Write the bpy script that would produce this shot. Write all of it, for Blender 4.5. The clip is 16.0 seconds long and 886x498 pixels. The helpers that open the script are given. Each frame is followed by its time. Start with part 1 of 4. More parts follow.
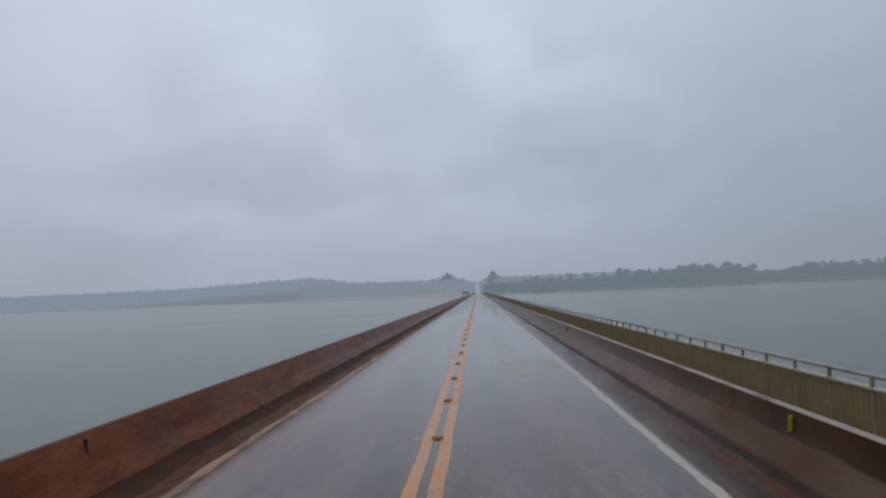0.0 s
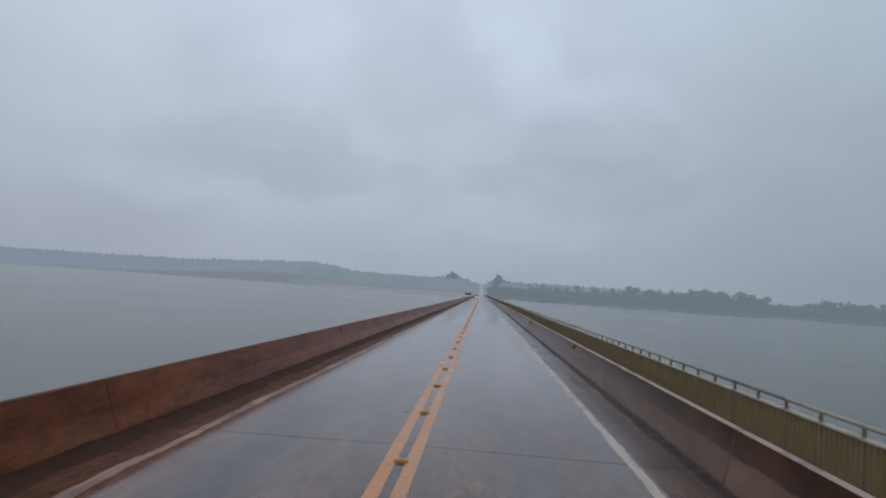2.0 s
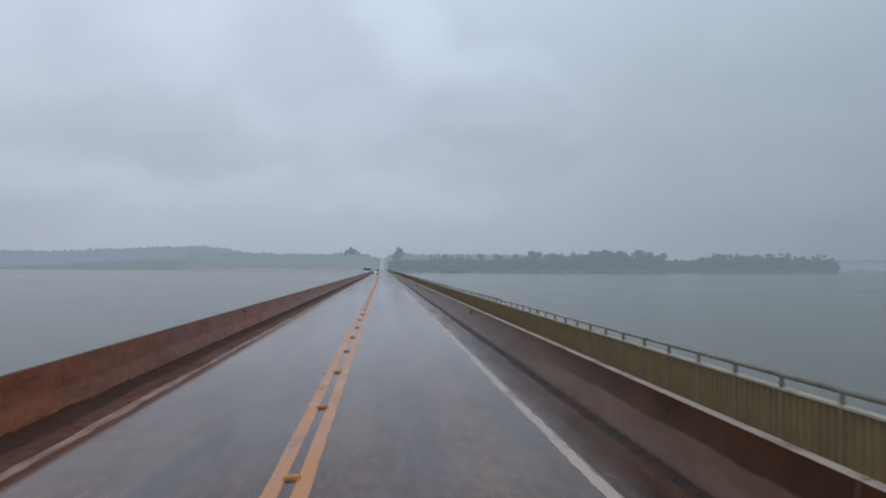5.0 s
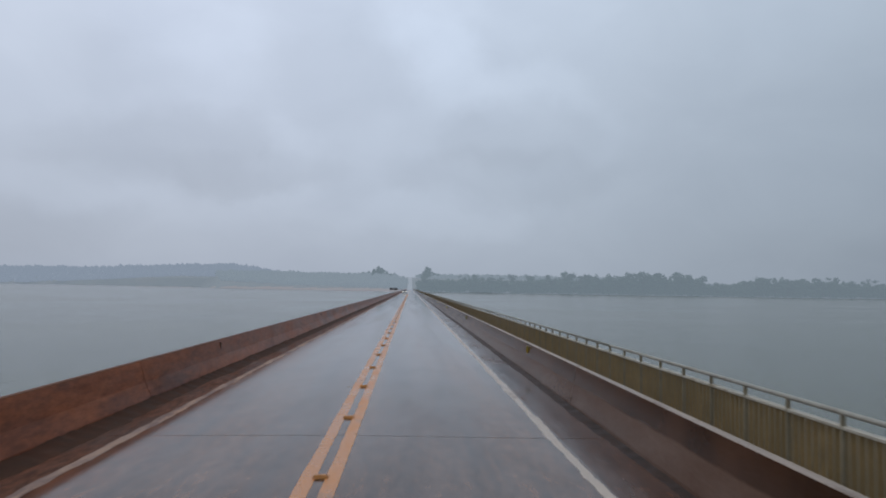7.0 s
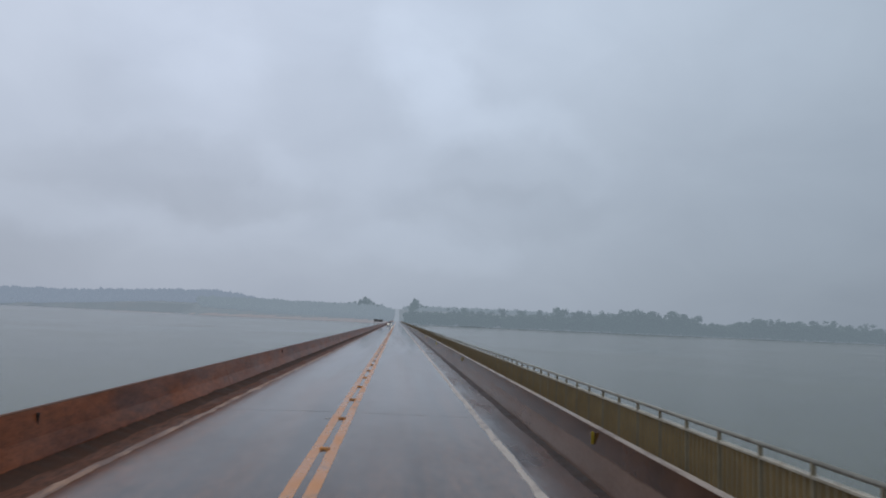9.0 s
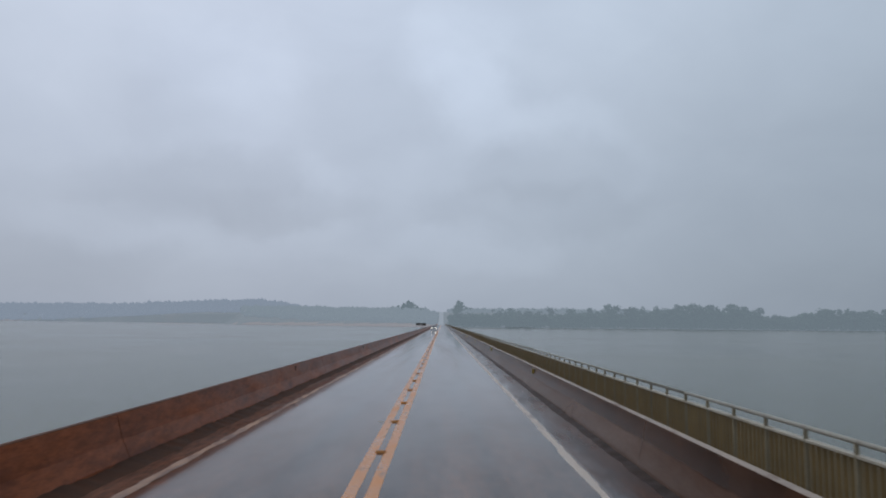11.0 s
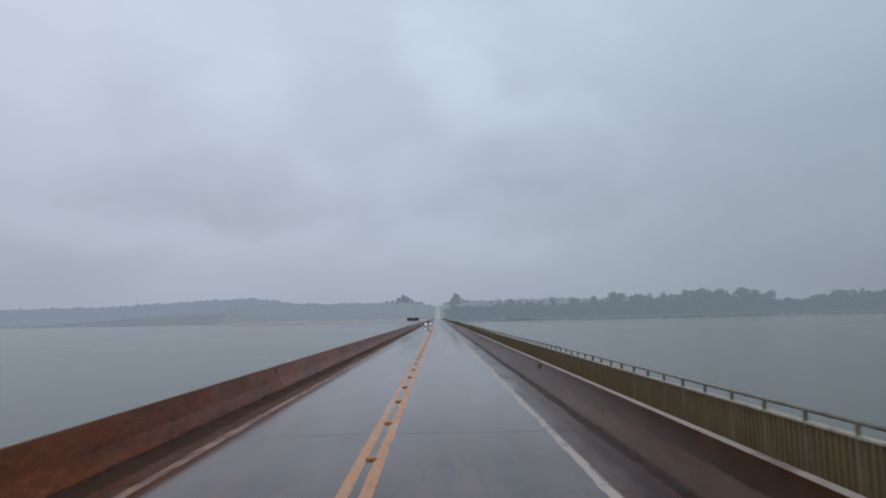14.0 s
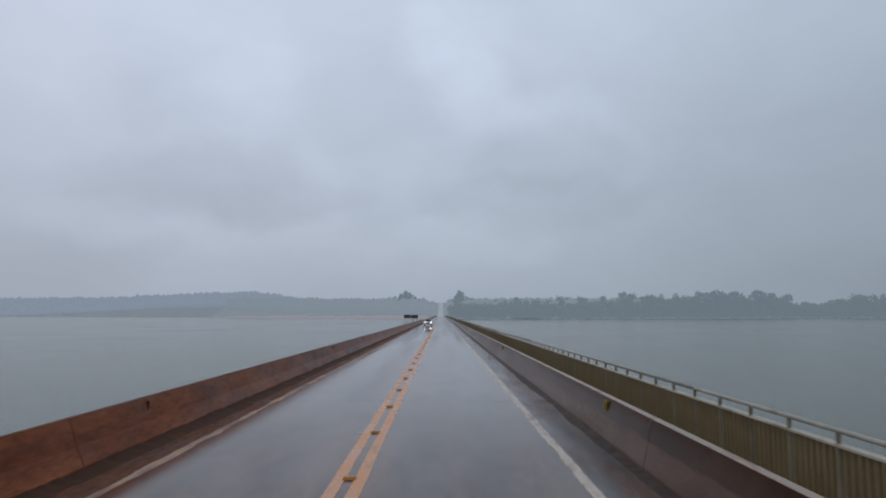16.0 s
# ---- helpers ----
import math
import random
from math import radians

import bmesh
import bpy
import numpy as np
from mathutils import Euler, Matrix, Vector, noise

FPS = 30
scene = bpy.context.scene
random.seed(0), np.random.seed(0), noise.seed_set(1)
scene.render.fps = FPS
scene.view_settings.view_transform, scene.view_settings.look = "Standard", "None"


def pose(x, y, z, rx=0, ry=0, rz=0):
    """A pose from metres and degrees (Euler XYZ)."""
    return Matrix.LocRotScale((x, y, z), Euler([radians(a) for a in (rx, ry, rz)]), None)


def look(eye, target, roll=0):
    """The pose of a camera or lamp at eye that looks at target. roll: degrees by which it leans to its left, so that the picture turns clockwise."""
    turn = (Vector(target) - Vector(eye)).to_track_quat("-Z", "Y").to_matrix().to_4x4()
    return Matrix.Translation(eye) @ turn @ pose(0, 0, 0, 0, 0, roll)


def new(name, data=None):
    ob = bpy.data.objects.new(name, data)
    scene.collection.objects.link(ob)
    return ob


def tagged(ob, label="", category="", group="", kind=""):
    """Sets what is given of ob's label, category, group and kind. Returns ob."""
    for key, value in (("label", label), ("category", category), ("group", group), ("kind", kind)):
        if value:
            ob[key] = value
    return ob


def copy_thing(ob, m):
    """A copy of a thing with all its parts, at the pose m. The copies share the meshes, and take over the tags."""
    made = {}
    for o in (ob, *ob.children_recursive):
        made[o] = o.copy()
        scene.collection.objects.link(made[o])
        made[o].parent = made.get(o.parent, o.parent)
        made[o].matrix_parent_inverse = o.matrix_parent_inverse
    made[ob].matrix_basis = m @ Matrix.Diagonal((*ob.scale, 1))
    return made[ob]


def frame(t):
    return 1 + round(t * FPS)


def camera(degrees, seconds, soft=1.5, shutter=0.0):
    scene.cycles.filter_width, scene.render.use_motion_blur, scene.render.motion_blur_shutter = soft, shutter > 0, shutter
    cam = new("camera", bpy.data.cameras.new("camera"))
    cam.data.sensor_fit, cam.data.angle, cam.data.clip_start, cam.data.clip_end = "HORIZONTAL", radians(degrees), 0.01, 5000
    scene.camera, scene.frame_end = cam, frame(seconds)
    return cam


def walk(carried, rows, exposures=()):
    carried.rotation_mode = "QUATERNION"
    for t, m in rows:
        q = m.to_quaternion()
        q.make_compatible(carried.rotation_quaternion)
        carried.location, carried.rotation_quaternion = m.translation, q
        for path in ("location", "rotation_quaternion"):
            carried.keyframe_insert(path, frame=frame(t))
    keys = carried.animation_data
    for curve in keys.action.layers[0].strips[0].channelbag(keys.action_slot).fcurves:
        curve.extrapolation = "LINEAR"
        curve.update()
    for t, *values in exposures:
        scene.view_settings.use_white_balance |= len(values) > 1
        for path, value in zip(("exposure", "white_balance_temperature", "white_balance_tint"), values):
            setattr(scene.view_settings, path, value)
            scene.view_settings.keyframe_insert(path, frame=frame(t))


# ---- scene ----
# seconds, x, y, eye height, yaw, pitch, roll
ROWS = [
    (0.0, 0.791, 0.28, 2.457, 2.923, 3.674, 2.453),
    (0.1, 0.801, 1.76, 2.463, 2.695, 0.924, 1.694),
    (0.2, 0.811, 3.25, 2.469, 1.211, 1.918, 0.934),
    (0.3, 0.821, 4.73, 2.475, 2.406, 3.674, 0.175),
    (0.4, 0.831, 6.22, 2.481, 2.452, 4.976, -0.585),
    (0.5, 0.841, 7.70, 2.487, 1.720, 4.021, -1.344),
    (0.6, 0.849, 9.19, 2.490, 3.274, 3.105, -1.474),
    (0.7, 0.858, 10.68, 2.492, 3.942, 3.174, -1.605),
    (0.8, 0.866, 12.18, 2.495, 4.511, 3.959, -1.735),
    (0.9, 0.875, 13.67, 2.497, 5.450, 5.297, -1.866),
    (1.0, 0.883, 15.16, 2.500, 5.065, 4.982, -1.996),
    (1.1, 0.881, 16.66, 2.496, 5.266, 4.775, -1.923),
    (1.2, 0.879, 18.16, 2.491, 5.415, 3.872, -1.849),
    (1.3, 0.876, 19.65, 2.487, 4.467, 3.384, -1.776),
    (1.4, 0.874, 21.15, 2.482, 4.701, 4.003, -1.702),
    (1.5, 0.872, 22.65, 2.478, 2.417, 3.816, -1.629),
    (1.6, 0.895, 24.16, 2.475, 4.271, 4.845, -2.082),
    (1.7, 0.919, 25.66, 2.472, 2.990, 4.726, -2.535),
    (1.8, 0.942, 27.17, 2.468, 3.525, 3.245, -2.988),
    (1.9, 0.966, 28.67, 2.465, 2.861, 2.923, -3.441),
    (2.0, 0.989, 30.18, 2.462, 3.240, 3.528, -3.894),
    (2.1, 1.002, 31.69, 2.450, 2.575, 3.743, -3.662),
    (2.2, 1.015, 33.20, 2.439, 2.714, 4.793, -3.429),
    (2.3, 1.028, 34.72, 2.427, 2.853, 5.652, -3.197),
    (2.4, 1.041, 36.23, 2.416, 2.477, 4.304, -2.964),
    (2.5, 1.054, 37.74, 2.404, 2.960, 3.130, -2.732),
    (2.6, 1.028, 39.26, 2.416, 2.816, 1.864, -2.677),
    (2.7, 1.001, 40.78, 2.428, 3.386, 2.748, -2.621),
    (2.8, 0.975, 42.29, 2.440, 2.804, 4.732, -2.566),
    (2.9, 0.948, 43.81, 2.452, 2.845, 5.872, -2.510),
    (3.0, 0.922, 45.33, 2.464, 2.414, 6.052, -2.455),
    (3.1, 0.959, 46.85, 2.469, 2.419, 5.006, -2.058),
    (3.2, 0.995, 48.38, 2.474, 2.467, 5.116, -1.661),
    (3.3, 1.032, 49.90, 2.478, 0.560, 3.888, -1.265),
    (3.4, 1.068, 51.43, 2.483, 0.539, 3.843, -0.868),
    (3.5, 1.105, 52.95, 2.488, -0.525, 3.736, -0.471),
    (3.6, 1.101, 54.48, 2.475, -0.788, 3.521, -0.122),
    (3.7, 1.097, 56.01, 2.461, -2.847, 1.978, 0.227),
    (3.8, 1.092, 57.54, 2.448, -3.898, 2.046, 0.576),
    (3.9, 1.088, 59.07, 2.434, -1.845, 2.439, 0.925),
    (4.0, 1.084, 60.60, 2.421, -2.359, 3.025, 1.274),
    (4.1, 1.080, 62.14, 2.412, -3.040, 2.090, 0.846),
    (4.2, 1.077, 63.67, 2.404, -1.653, 1.214, 0.419),
    (4.3, 1.073, 65.21, 2.395, -1.793, 3.189, -0.009),
    (4.4, 1.070, 66.74, 2.387, -1.409, 4.059, -0.436),
    (4.5, 1.066, 68.28, 2.378, -2.479, 2.922, -0.864),
    (4.6, 1.057, 69.82, 2.386, -3.420, 2.037, -0.732),
    (4.7, 1.049, 71.36, 2.394, -3.852, 0.404, -0.599),
    (4.8, 1.040, 72.91, 2.402, -5.614, -0.551, -0.467),
    (4.9, 1.032, 74.45, 2.410, -5.662, 0.155, -0.334),
    (5.0, 1.023, 75.99, 2.418, -5.055, 1.630, -0.202),
    (5.1, 1.026, 77.54, 2.418, -4.095, 1.787, -0.244),
    (5.2, 1.029, 79.09, 2.417, -3.988, 2.726, -0.286),
    (5.5, 1.031, 83.73, 2.426, -3.251, 3.212, -0.684),
    (5.8, 1.043, 88.40, 2.431, -2.959, 3.443, -0.842),
    (6.1, 1.056, 93.07, 2.434, -2.863, 3.548, -0.895),
    (6.4, 1.069, 97.75, 2.434, -2.859, 3.549, -0.897),
    (6.7, 1.082, 102.44, 2.431, -2.846, 3.466, -0.902),
    (7.0, 1.093, 107.13, 2.423, -2.723, 3.319, -0.964),
    (7.3, 1.096, 111.85, 2.408, -2.317, 3.063, -1.172),
    (7.4, 1.099, 113.42, 2.407, -3.775, 1.950, -1.214),
    (7.5, 1.102, 114.99, 2.407, -4.169, 2.441, -1.256),
    (7.6, 1.116, 116.57, 2.433, -4.393, 2.815, -1.480),
    (7.7, 1.130, 118.15, 2.460, -3.453, 4.101, -1.703),
    (7.8, 1.145, 119.72, 2.486, -3.390, 5.922, -1.927),
    (7.9, 1.159, 121.30, 2.513, -2.815, 6.839, -2.150),
    (8.0, 1.173, 122.88, 2.539, -2.285, 6.205, -2.374),
    (8.1, 1.195, 124.46, 2.519, -2.294, 7.074, -2.115),
    (8.2, 1.216, 126.05, 2.499, -1.100, 8.051, -1.856),
    (8.3, 1.238, 127.63, 2.478, -0.067, 6.942, -1.598),
    (8.4, 1.259, 129.22, 2.458, -0.377, 6.435, -1.339),
    (8.5, 1.281, 130.80, 2.438, -0.009, 4.871, -1.080),
    (8.6, 1.273, 132.39, 2.446, -2.237, 4.724, -1.366),
    (8.7, 1.264, 133.98, 2.453, -2.339, 5.307, -1.652),
    (8.8, 1.256, 135.56, 2.461, -3.009, 5.961, -1.938),
    (8.9, 1.247, 137.15, 2.468, -1.869, 6.034, -2.224),
    (9.0, 1.239, 138.74, 2.476, -3.809, 6.098, -2.510),
    (9.1, 1.234, 140.34, 2.473, -2.898, 7.317, -2.394),
    (9.2, 1.229, 141.93, 2.470, -2.122, 7.639, -2.278),
    (9.5, 1.226, 146.72, 2.453, -1.010, 6.458, -1.358),
    (9.8, 1.207, 151.53, 2.448, -0.588, 5.898, -1.011),
    (10.1, 1.186, 156.34, 2.447, -0.463, 5.646, -0.909),
    (10.4, 1.164, 161.16, 2.447, -0.455, 5.644, -0.903),
    (10.7, 1.143, 166.00, 2.444, -0.393, 5.840, -0.846),
    (11.0, 1.124, 170.84, 2.434, -0.098, 6.187, -0.589),
    (11.3, 1.120, 175.71, 2.408, 0.764, 6.781, 0.152),
    (11.4, 1.115, 177.33, 2.405, 1.647, 5.344, 0.268),
    (11.5, 1.110, 178.95, 2.402, 0.453, 3.978, 0.384),
    (11.6, 1.111, 180.58, 2.405, 0.558, 4.147, 0.265),
    (11.7, 1.111, 182.21, 2.408, 0.350, 5.697, 0.147),
    (11.8, 1.112, 183.83, 2.411, 1.335, 6.212, 0.028),
    (11.9, 1.112, 185.46, 2.414, 1.026, 5.539, -0.090),
    (12.0, 1.113, 187.09, 2.417, 1.323, 5.503, -0.209),
    (12.1, 1.099, 188.72, 2.420, 1.389, 5.176, -0.092),
    (12.2, 1.086, 190.36, 2.423, 1.338, 4.142, 0.024),
    (12.3, 1.072, 191.99, 2.427, 0.984, 3.884, 0.141),
    (12.4, 1.059, 193.63, 2.430, 1.190, 3.887, 0.257),
    (12.5, 1.045, 195.26, 2.433, 1.671, 3.092, 0.374),
    (12.6, 1.054, 196.90, 2.433, 0.463, 4.399, -0.052),
    (12.7, 1.063, 198.54, 2.433, 0.361, 4.656, -0.477),
    (12.8, 1.073, 200.19, 2.432, -0.417, 4.769, -0.903),
    (12.9, 1.082, 201.83, 2.432, -0.466, 5.962, -1.328),
    (13.0, 1.091, 203.47, 2.432, -0.341, 6.823, -1.754),
    (13.1, 1.093, 205.12, 2.432, -0.878, 6.386, -1.485),
    (13.2, 1.095, 206.77, 2.431, -1.139, 5.768, -1.216),
    (13.3, 1.096, 208.42, 2.431, -1.454, 4.474, -0.948),
    (13.4, 1.098, 210.07, 2.430, -1.507, 4.312, -0.679),
    (13.5, 1.100, 211.72, 2.430, -1.306, 4.672, -0.410),
    (13.6, 1.121, 213.38, 2.425, -1.141, 5.123, -0.079),
    (13.7, 1.142, 215.03, 2.421, -1.453, 4.597, 0.252),
    (13.8, 1.162, 216.69, 2.416, -1.818, 3.807, 0.583),
    (13.9, 1.183, 218.34, 2.412, -1.670, 4.731, 0.914),
    (14.0, 1.204, 220.00, 2.407, -0.379, 5.682, 1.245),
    (14.1, 1.199, 221.67, 2.404, -0.734, 5.157, 1.121),
    (14.2, 1.194, 223.33, 2.402, -0.787, 3.603, 0.996),
    (14.3, 1.190, 225.00, 2.399, -1.620, 3.384, 0.872),
    (14.4, 1.185, 226.66, 2.397, -1.045, 4.795, 0.747),
    (14.5, 1.180, 228.33, 2.394, -1.319, 5.272, 0.623),
    (14.6, 1.197, 230.00, 2.406, -1.512, 4.325, 0.623),
    (14.7, 1.215, 231.68, 2.419, -2.710, 2.649, 0.622),
    (14.8, 1.232, 233.35, 2.431, -3.330, 3.161, 0.622),
    (14.9, 1.250, 235.03, 2.444, -2.858, 4.048, 0.621),
    (15.0, 1.267, 236.70, 2.456, -2.994, 5.050, 0.621),
    (15.1, 1.275, 238.38, 2.461, -2.434, 5.714, 0.427),
    (15.2, 1.283, 240.06, 2.466, -2.277, 5.775, 0.233),
    (15.3, 1.291, 241.74, 2.471, -1.549, 6.143, 0.039),
    (15.4, 1.299, 243.42, 2.476, -1.340, 6.354, -0.155),
    (15.5, 1.307, 245.10, 2.481, -0.993, 7.132, -0.349),
    (15.6, 1.319, 246.79, 2.473, -0.789, 7.946, -0.274),
    (15.7, 1.331, 248.48, 2.466, -0.361, 7.211, -0.199),
    (15.8, 1.344, 250.18, 2.458, -0.011, 6.399, -0.124),
    (15.9, 1.356, 251.87, 2.451, -0.283, 5.818, -0.049),
    (16.0, 1.368, 253.56, 2.443, -0.128, 5.468, 0.026),
]
cam = camera(66.0, 16.0, soft=2.0, shutter=0.12)
walk(cam, [(t, pose(x, y, z, 90 + pitch, roll, yaw)) for t, x, y, z, yaw, pitch, roll in ROWS],
     exposures=[(0.0, -0.02), (1.0, -0.03), (3.0, -0.03), (3.5, -0.01), (4.5, 0.01), (5.0, 0.09), (7.5, 0.07), (8.0, 0.01), (16.0, 0.0)])

# ---- sky and light ----
SUN_EL, SUN_ROT = 50.0, -40.0          # degrees; behind the cloud, ahead and to the left
world = bpy.data.worlds.new("overcast_sky")
scene.world = world
world.use_nodes = True
wn, wl = world.node_tree.nodes, world.node_tree.links
wn.clear()


def wnode(kind, **values):
    n = wn.new(kind)
    for key, value in values.items():
        n.inputs[key].default_value = value
    return n


w_out = wnode("ShaderNodeOutputWorld")
w_sky = wn.new("ShaderNodeTexSky")
w_sky.sky_type = "NISHITA"
w_sky.sun_disc = False
w_sky.sun_elevation, w_sky.sun_rotation = radians(SUN_EL), radians(SUN_ROT)
w_sky.air_density, w_sky.dust_density = 1.0, 4.0
w_bg_sky = wnode("ShaderNodeBackground", Strength=0.06)
wl.new(w_sky.outputs["Color"], w_bg_sky.inputs["Color"])
# cloud deck: broad soft banks with a finer billow, thinner overhead
w_tc = wn.new("ShaderNodeTexCoord")
w_map = wn.new("ShaderNodeMapping")
w_map.inputs["Location"].default_value = (0.37, 0.1, 0.55)
w_map.inputs["Rotation"].default_value = (0.0, 0.0, radians(18))
w_map.inputs["Scale"].default_value = (1.0, 1.0, 1.5)
wl.new(w_tc.outputs["Generated"], w_map.inputs["Vector"])
w_n1 = wnode("ShaderNodeTexNoise", Scale=1.9, Detail=3.0, Roughness=0.42, Distortion=0.35)
w_n2 = wnode("ShaderNodeTexNoise", Scale=6.0, Detail=7.0, Roughness=0.56, Distortion=0.5)
wl.new(w_map.outputs["Vector"], w_n1.inputs["Vector"])
wl.new(w_map.outputs["Vector"], w_n2.inputs["Vector"])
w_mix = wn.new("ShaderNodeMix")
w_mix.data_type = "FLOAT"
w_mix.inputs["Factor"].default_value = 0.42
wl.new(w_n1.outputs["Fac"], w_mix.inputs["A"])
wl.new(w_n2.outputs["Fac"], w_mix.inputs["B"])
w_ramp = wn.new("ShaderNodeValToRGB")
cr = w_ramp.color_ramp
cr.elements[0].position, cr.elements[0].color = 0.33, (0.436, 0.502, 0.609, 1)
cr.elements[1].position, cr.elements[1].color = 0.66, (0.500, 0.572, 0.684, 1)
wl.new(w_mix.outputs["Result"], w_ramp.inputs["Fac"])
# the cloud deck is thinnest ahead, where the hidden sun stands
w_sep = wn.new("ShaderNodeSeparateXYZ")
wl.new(w_tc.outputs["Generated"], w_sep.inputs["Vector"])
w_dot = wn.new("ShaderNodeVectorMath")
w_dot.operation = "DOT_PRODUCT"
w_dot.inputs[1].default_value = Vector((-0.22, 1.0, 0.42)).normalized()
wl.new(w_tc.outputs["Generated"], w_dot.inputs[0])
w_mx = wn.new("ShaderNodeMapRange")
for key, value in (("From Min", 0.55), ("From Max", 1.0), ("To Min", 0.71), ("To Max", 1.06)):
    w_mx.inputs[key].default_value = value
wl.new(w_dot.outputs["Value"], w_mx.inputs["Value"])
w_mz = wn.new("ShaderNodeMapRange")
for key, value in (("From Min", 0.0), ("From Max", 0.42), ("To Min", 0.77), ("To Max", 1.16)):
    w_mz.inputs[key].default_value = value
wl.new(w_sep.outputs["Z"], w_mz.inputs["Value"])
w_mul = wn.new("ShaderNodeMath")
w_mul.operation = "MULTIPLY"
wl.new(w_mx.outputs["Result"], w_mul.inputs[0])
wl.new(w_mz.outputs["Result"], w_mul.inputs[1])
# single banks and thinner places of the cloud deck: where (x, z over y), how wide, how high, how much, how soft the edge
BANKS = [(-0.34, 0.190, 0.21, 0.065, -0.085, 0.70), (-0.24, 0.165, 0.13, 0.035, -0.040, 0.45), (-0.49, 0.145, 0.13, 0.035, 0.050, 0.8),
         (-0.60, 0.085, 0.18, 0.040, -0.040, 0.8), (-0.58, 0.290, 0.22, 0.110, 0.020, 1.1), (-0.43, 0.325, 0.10, 0.060, -0.035, 0.9),
         (-0.33, 0.395, 0.12, 0.075, 0.065, 0.8), (-0.32, 0.305, 0.12, 0.065, 0.040, 0.9), (-0.18, 0.200, 0.05, 0.050, 0.060, 0.8),
         (-0.12, 0.310, 0.13, 0.080, -0.035, 0.6), (0.02, 0.400, 0.09, 0.085, 0.060, 0.8), (0.04, 0.330, 0.08, 0.065, 0.070, 0.7),
         (0.17, 0.295, 0.10, 0.050, 0.065, 0.7), (0.26, 0.235, 0.08, 0.050, 0.045, 0.9), (0.15, 0.225, 0.13, 0.055, -0.070, 0.5),
         (0.13, 0.160, 0.17, 0.040, -0.050, 0.5), (0.04, 0.105, 0.13, 0.040, 0.055, 0.5), (-0.28, 0.115, 0.22, 0.030, 0.025, 0.9),
         (0.44, 0.310, 0.21, 0.190, -0.075, 1.0), (0.38, 0.150, 0.18, 0.070, -0.030, 0.8), (0.56, 0.410, 0.10, 0.070, 0.050, 0.9),
         (0.54, 0.070, 0.24, 0.050, -0.040, 1.0)]
w_warp = wnode("ShaderNodeTexNoise", Scale=7.0, Detail=7.0, Roughness=0.55)
wl.new(w_tc.outputs["Generated"], w_warp.inputs["Vector"])
w_shift = wn.new("ShaderNodeVectorMath")
w_shift.operation = "MULTIPLY_ADD"
w_shift.inputs[1].default_value, w_shift.inputs[2].default_value = (0.16, 0.0, 0.10), (-0.08, 0.0, -0.05)
wl.new(w_warp.outputs["Color"], w_shift.inputs[0])
w_sum = wn.new("ShaderNodeVectorMath")
wl.new(w_tc.outputs["Generated"], w_sum.inputs[0])
wl.new(w_shift.outputs[0], w_sum.inputs[1])
gain = w_mul.outputs[0]
for bx, bz, rx, rz, amount, soft_edge in BANKS:
    way = Vector((bx, 1.0, bz)).normalized()
    sub, scl, fall, add, mul = (wn.new("ShaderNodeVectorMath"), wn.new("ShaderNodeVectorMath"), wn.new("ShaderNodeMapRange"),
                                wn.new("ShaderNodeMath"), wn.new("ShaderNodeMath"))
    sub.operation, sub.inputs[1].default_value = "SUBTRACT", way
    wl.new(w_sum.outputs[0], sub.inputs[0])
    scl.operation, scl.inputs[1].default_value = "MULTIPLY", (1 / rx, 1.0, 1 / rz)
    wl.new(sub.outputs[0], scl.inputs[0])
    length = wn.new("ShaderNodeVectorMath")
    length.operation = "LENGTH"
    wl.new(scl.outputs[0], length.inputs[0])
    fall.interpolation_type = "SMOOTHSTEP"
    for key, value in (("From Min", 1.15 - soft_edge), ("From Max", 1.2), ("To Min", amount), ("To Max", 0.0)):
        fall.inputs[key].default_value = value
    wl.new(length.outputs["Value"], fall.inputs["Value"])
    add.operation, add.inputs[1].default_value = "ADD", 1.0
    wl.new(fall.outputs["Result"], add.inputs[0])
    mul.operation = "MULTIPLY"
    wl.new(gain, mul.inputs[0])
    wl.new(add.outputs[0], mul.inputs[1])
    gain = mul.outputs[0]
# lavender-grey cloud to the left, colder rain cloud to the right
w_side = wn.new("ShaderNodeMapRange")
w_side.inputs["From Min"].default_value, w_side.inputs["From Max"].default_value = -0.25, 0.55
wl.new(w_sep.outputs["X"], w_side.inputs["Value"])
w_tint = wn.new("ShaderNodeMix")
w_tint.data_type = "RGBA"
w_tint.inputs[6].default_value, w_tint.inputs[7].default_value = (1.008, 0.995, 1.004, 1), (0.975, 1.002, 0.995, 1)
wl.new(w_side.outputs["Result"], w_tint.inputs[0])
w_toned = wn.new("ShaderNodeMix")
w_toned.data_type, w_toned.blend_type = "RGBA", "MULTIPLY"
w_toned.inputs[0].default_value = 1.0
wl.new(w_ramp.outputs["Color"], w_toned.inputs[6])
wl.new(w_tint.outputs[2], w_toned.inputs[7])
w_bg = wnode("ShaderNodeBackground", Strength=1.0)
wl.new(w_toned.outputs[2], w_bg.inputs["Color"])
wl.new(gain, w_bg.inputs["Strength"])
w_cover = wnode("ShaderNodeMixShader", Fac=0.93)
wl.new(w_bg_sky.outputs[0], w_cover.inputs[1])
wl.new(w_bg.outputs[0], w_cover.inputs[2])
wl.new(w_cover.outputs[0], w_out.inputs["Surface"])

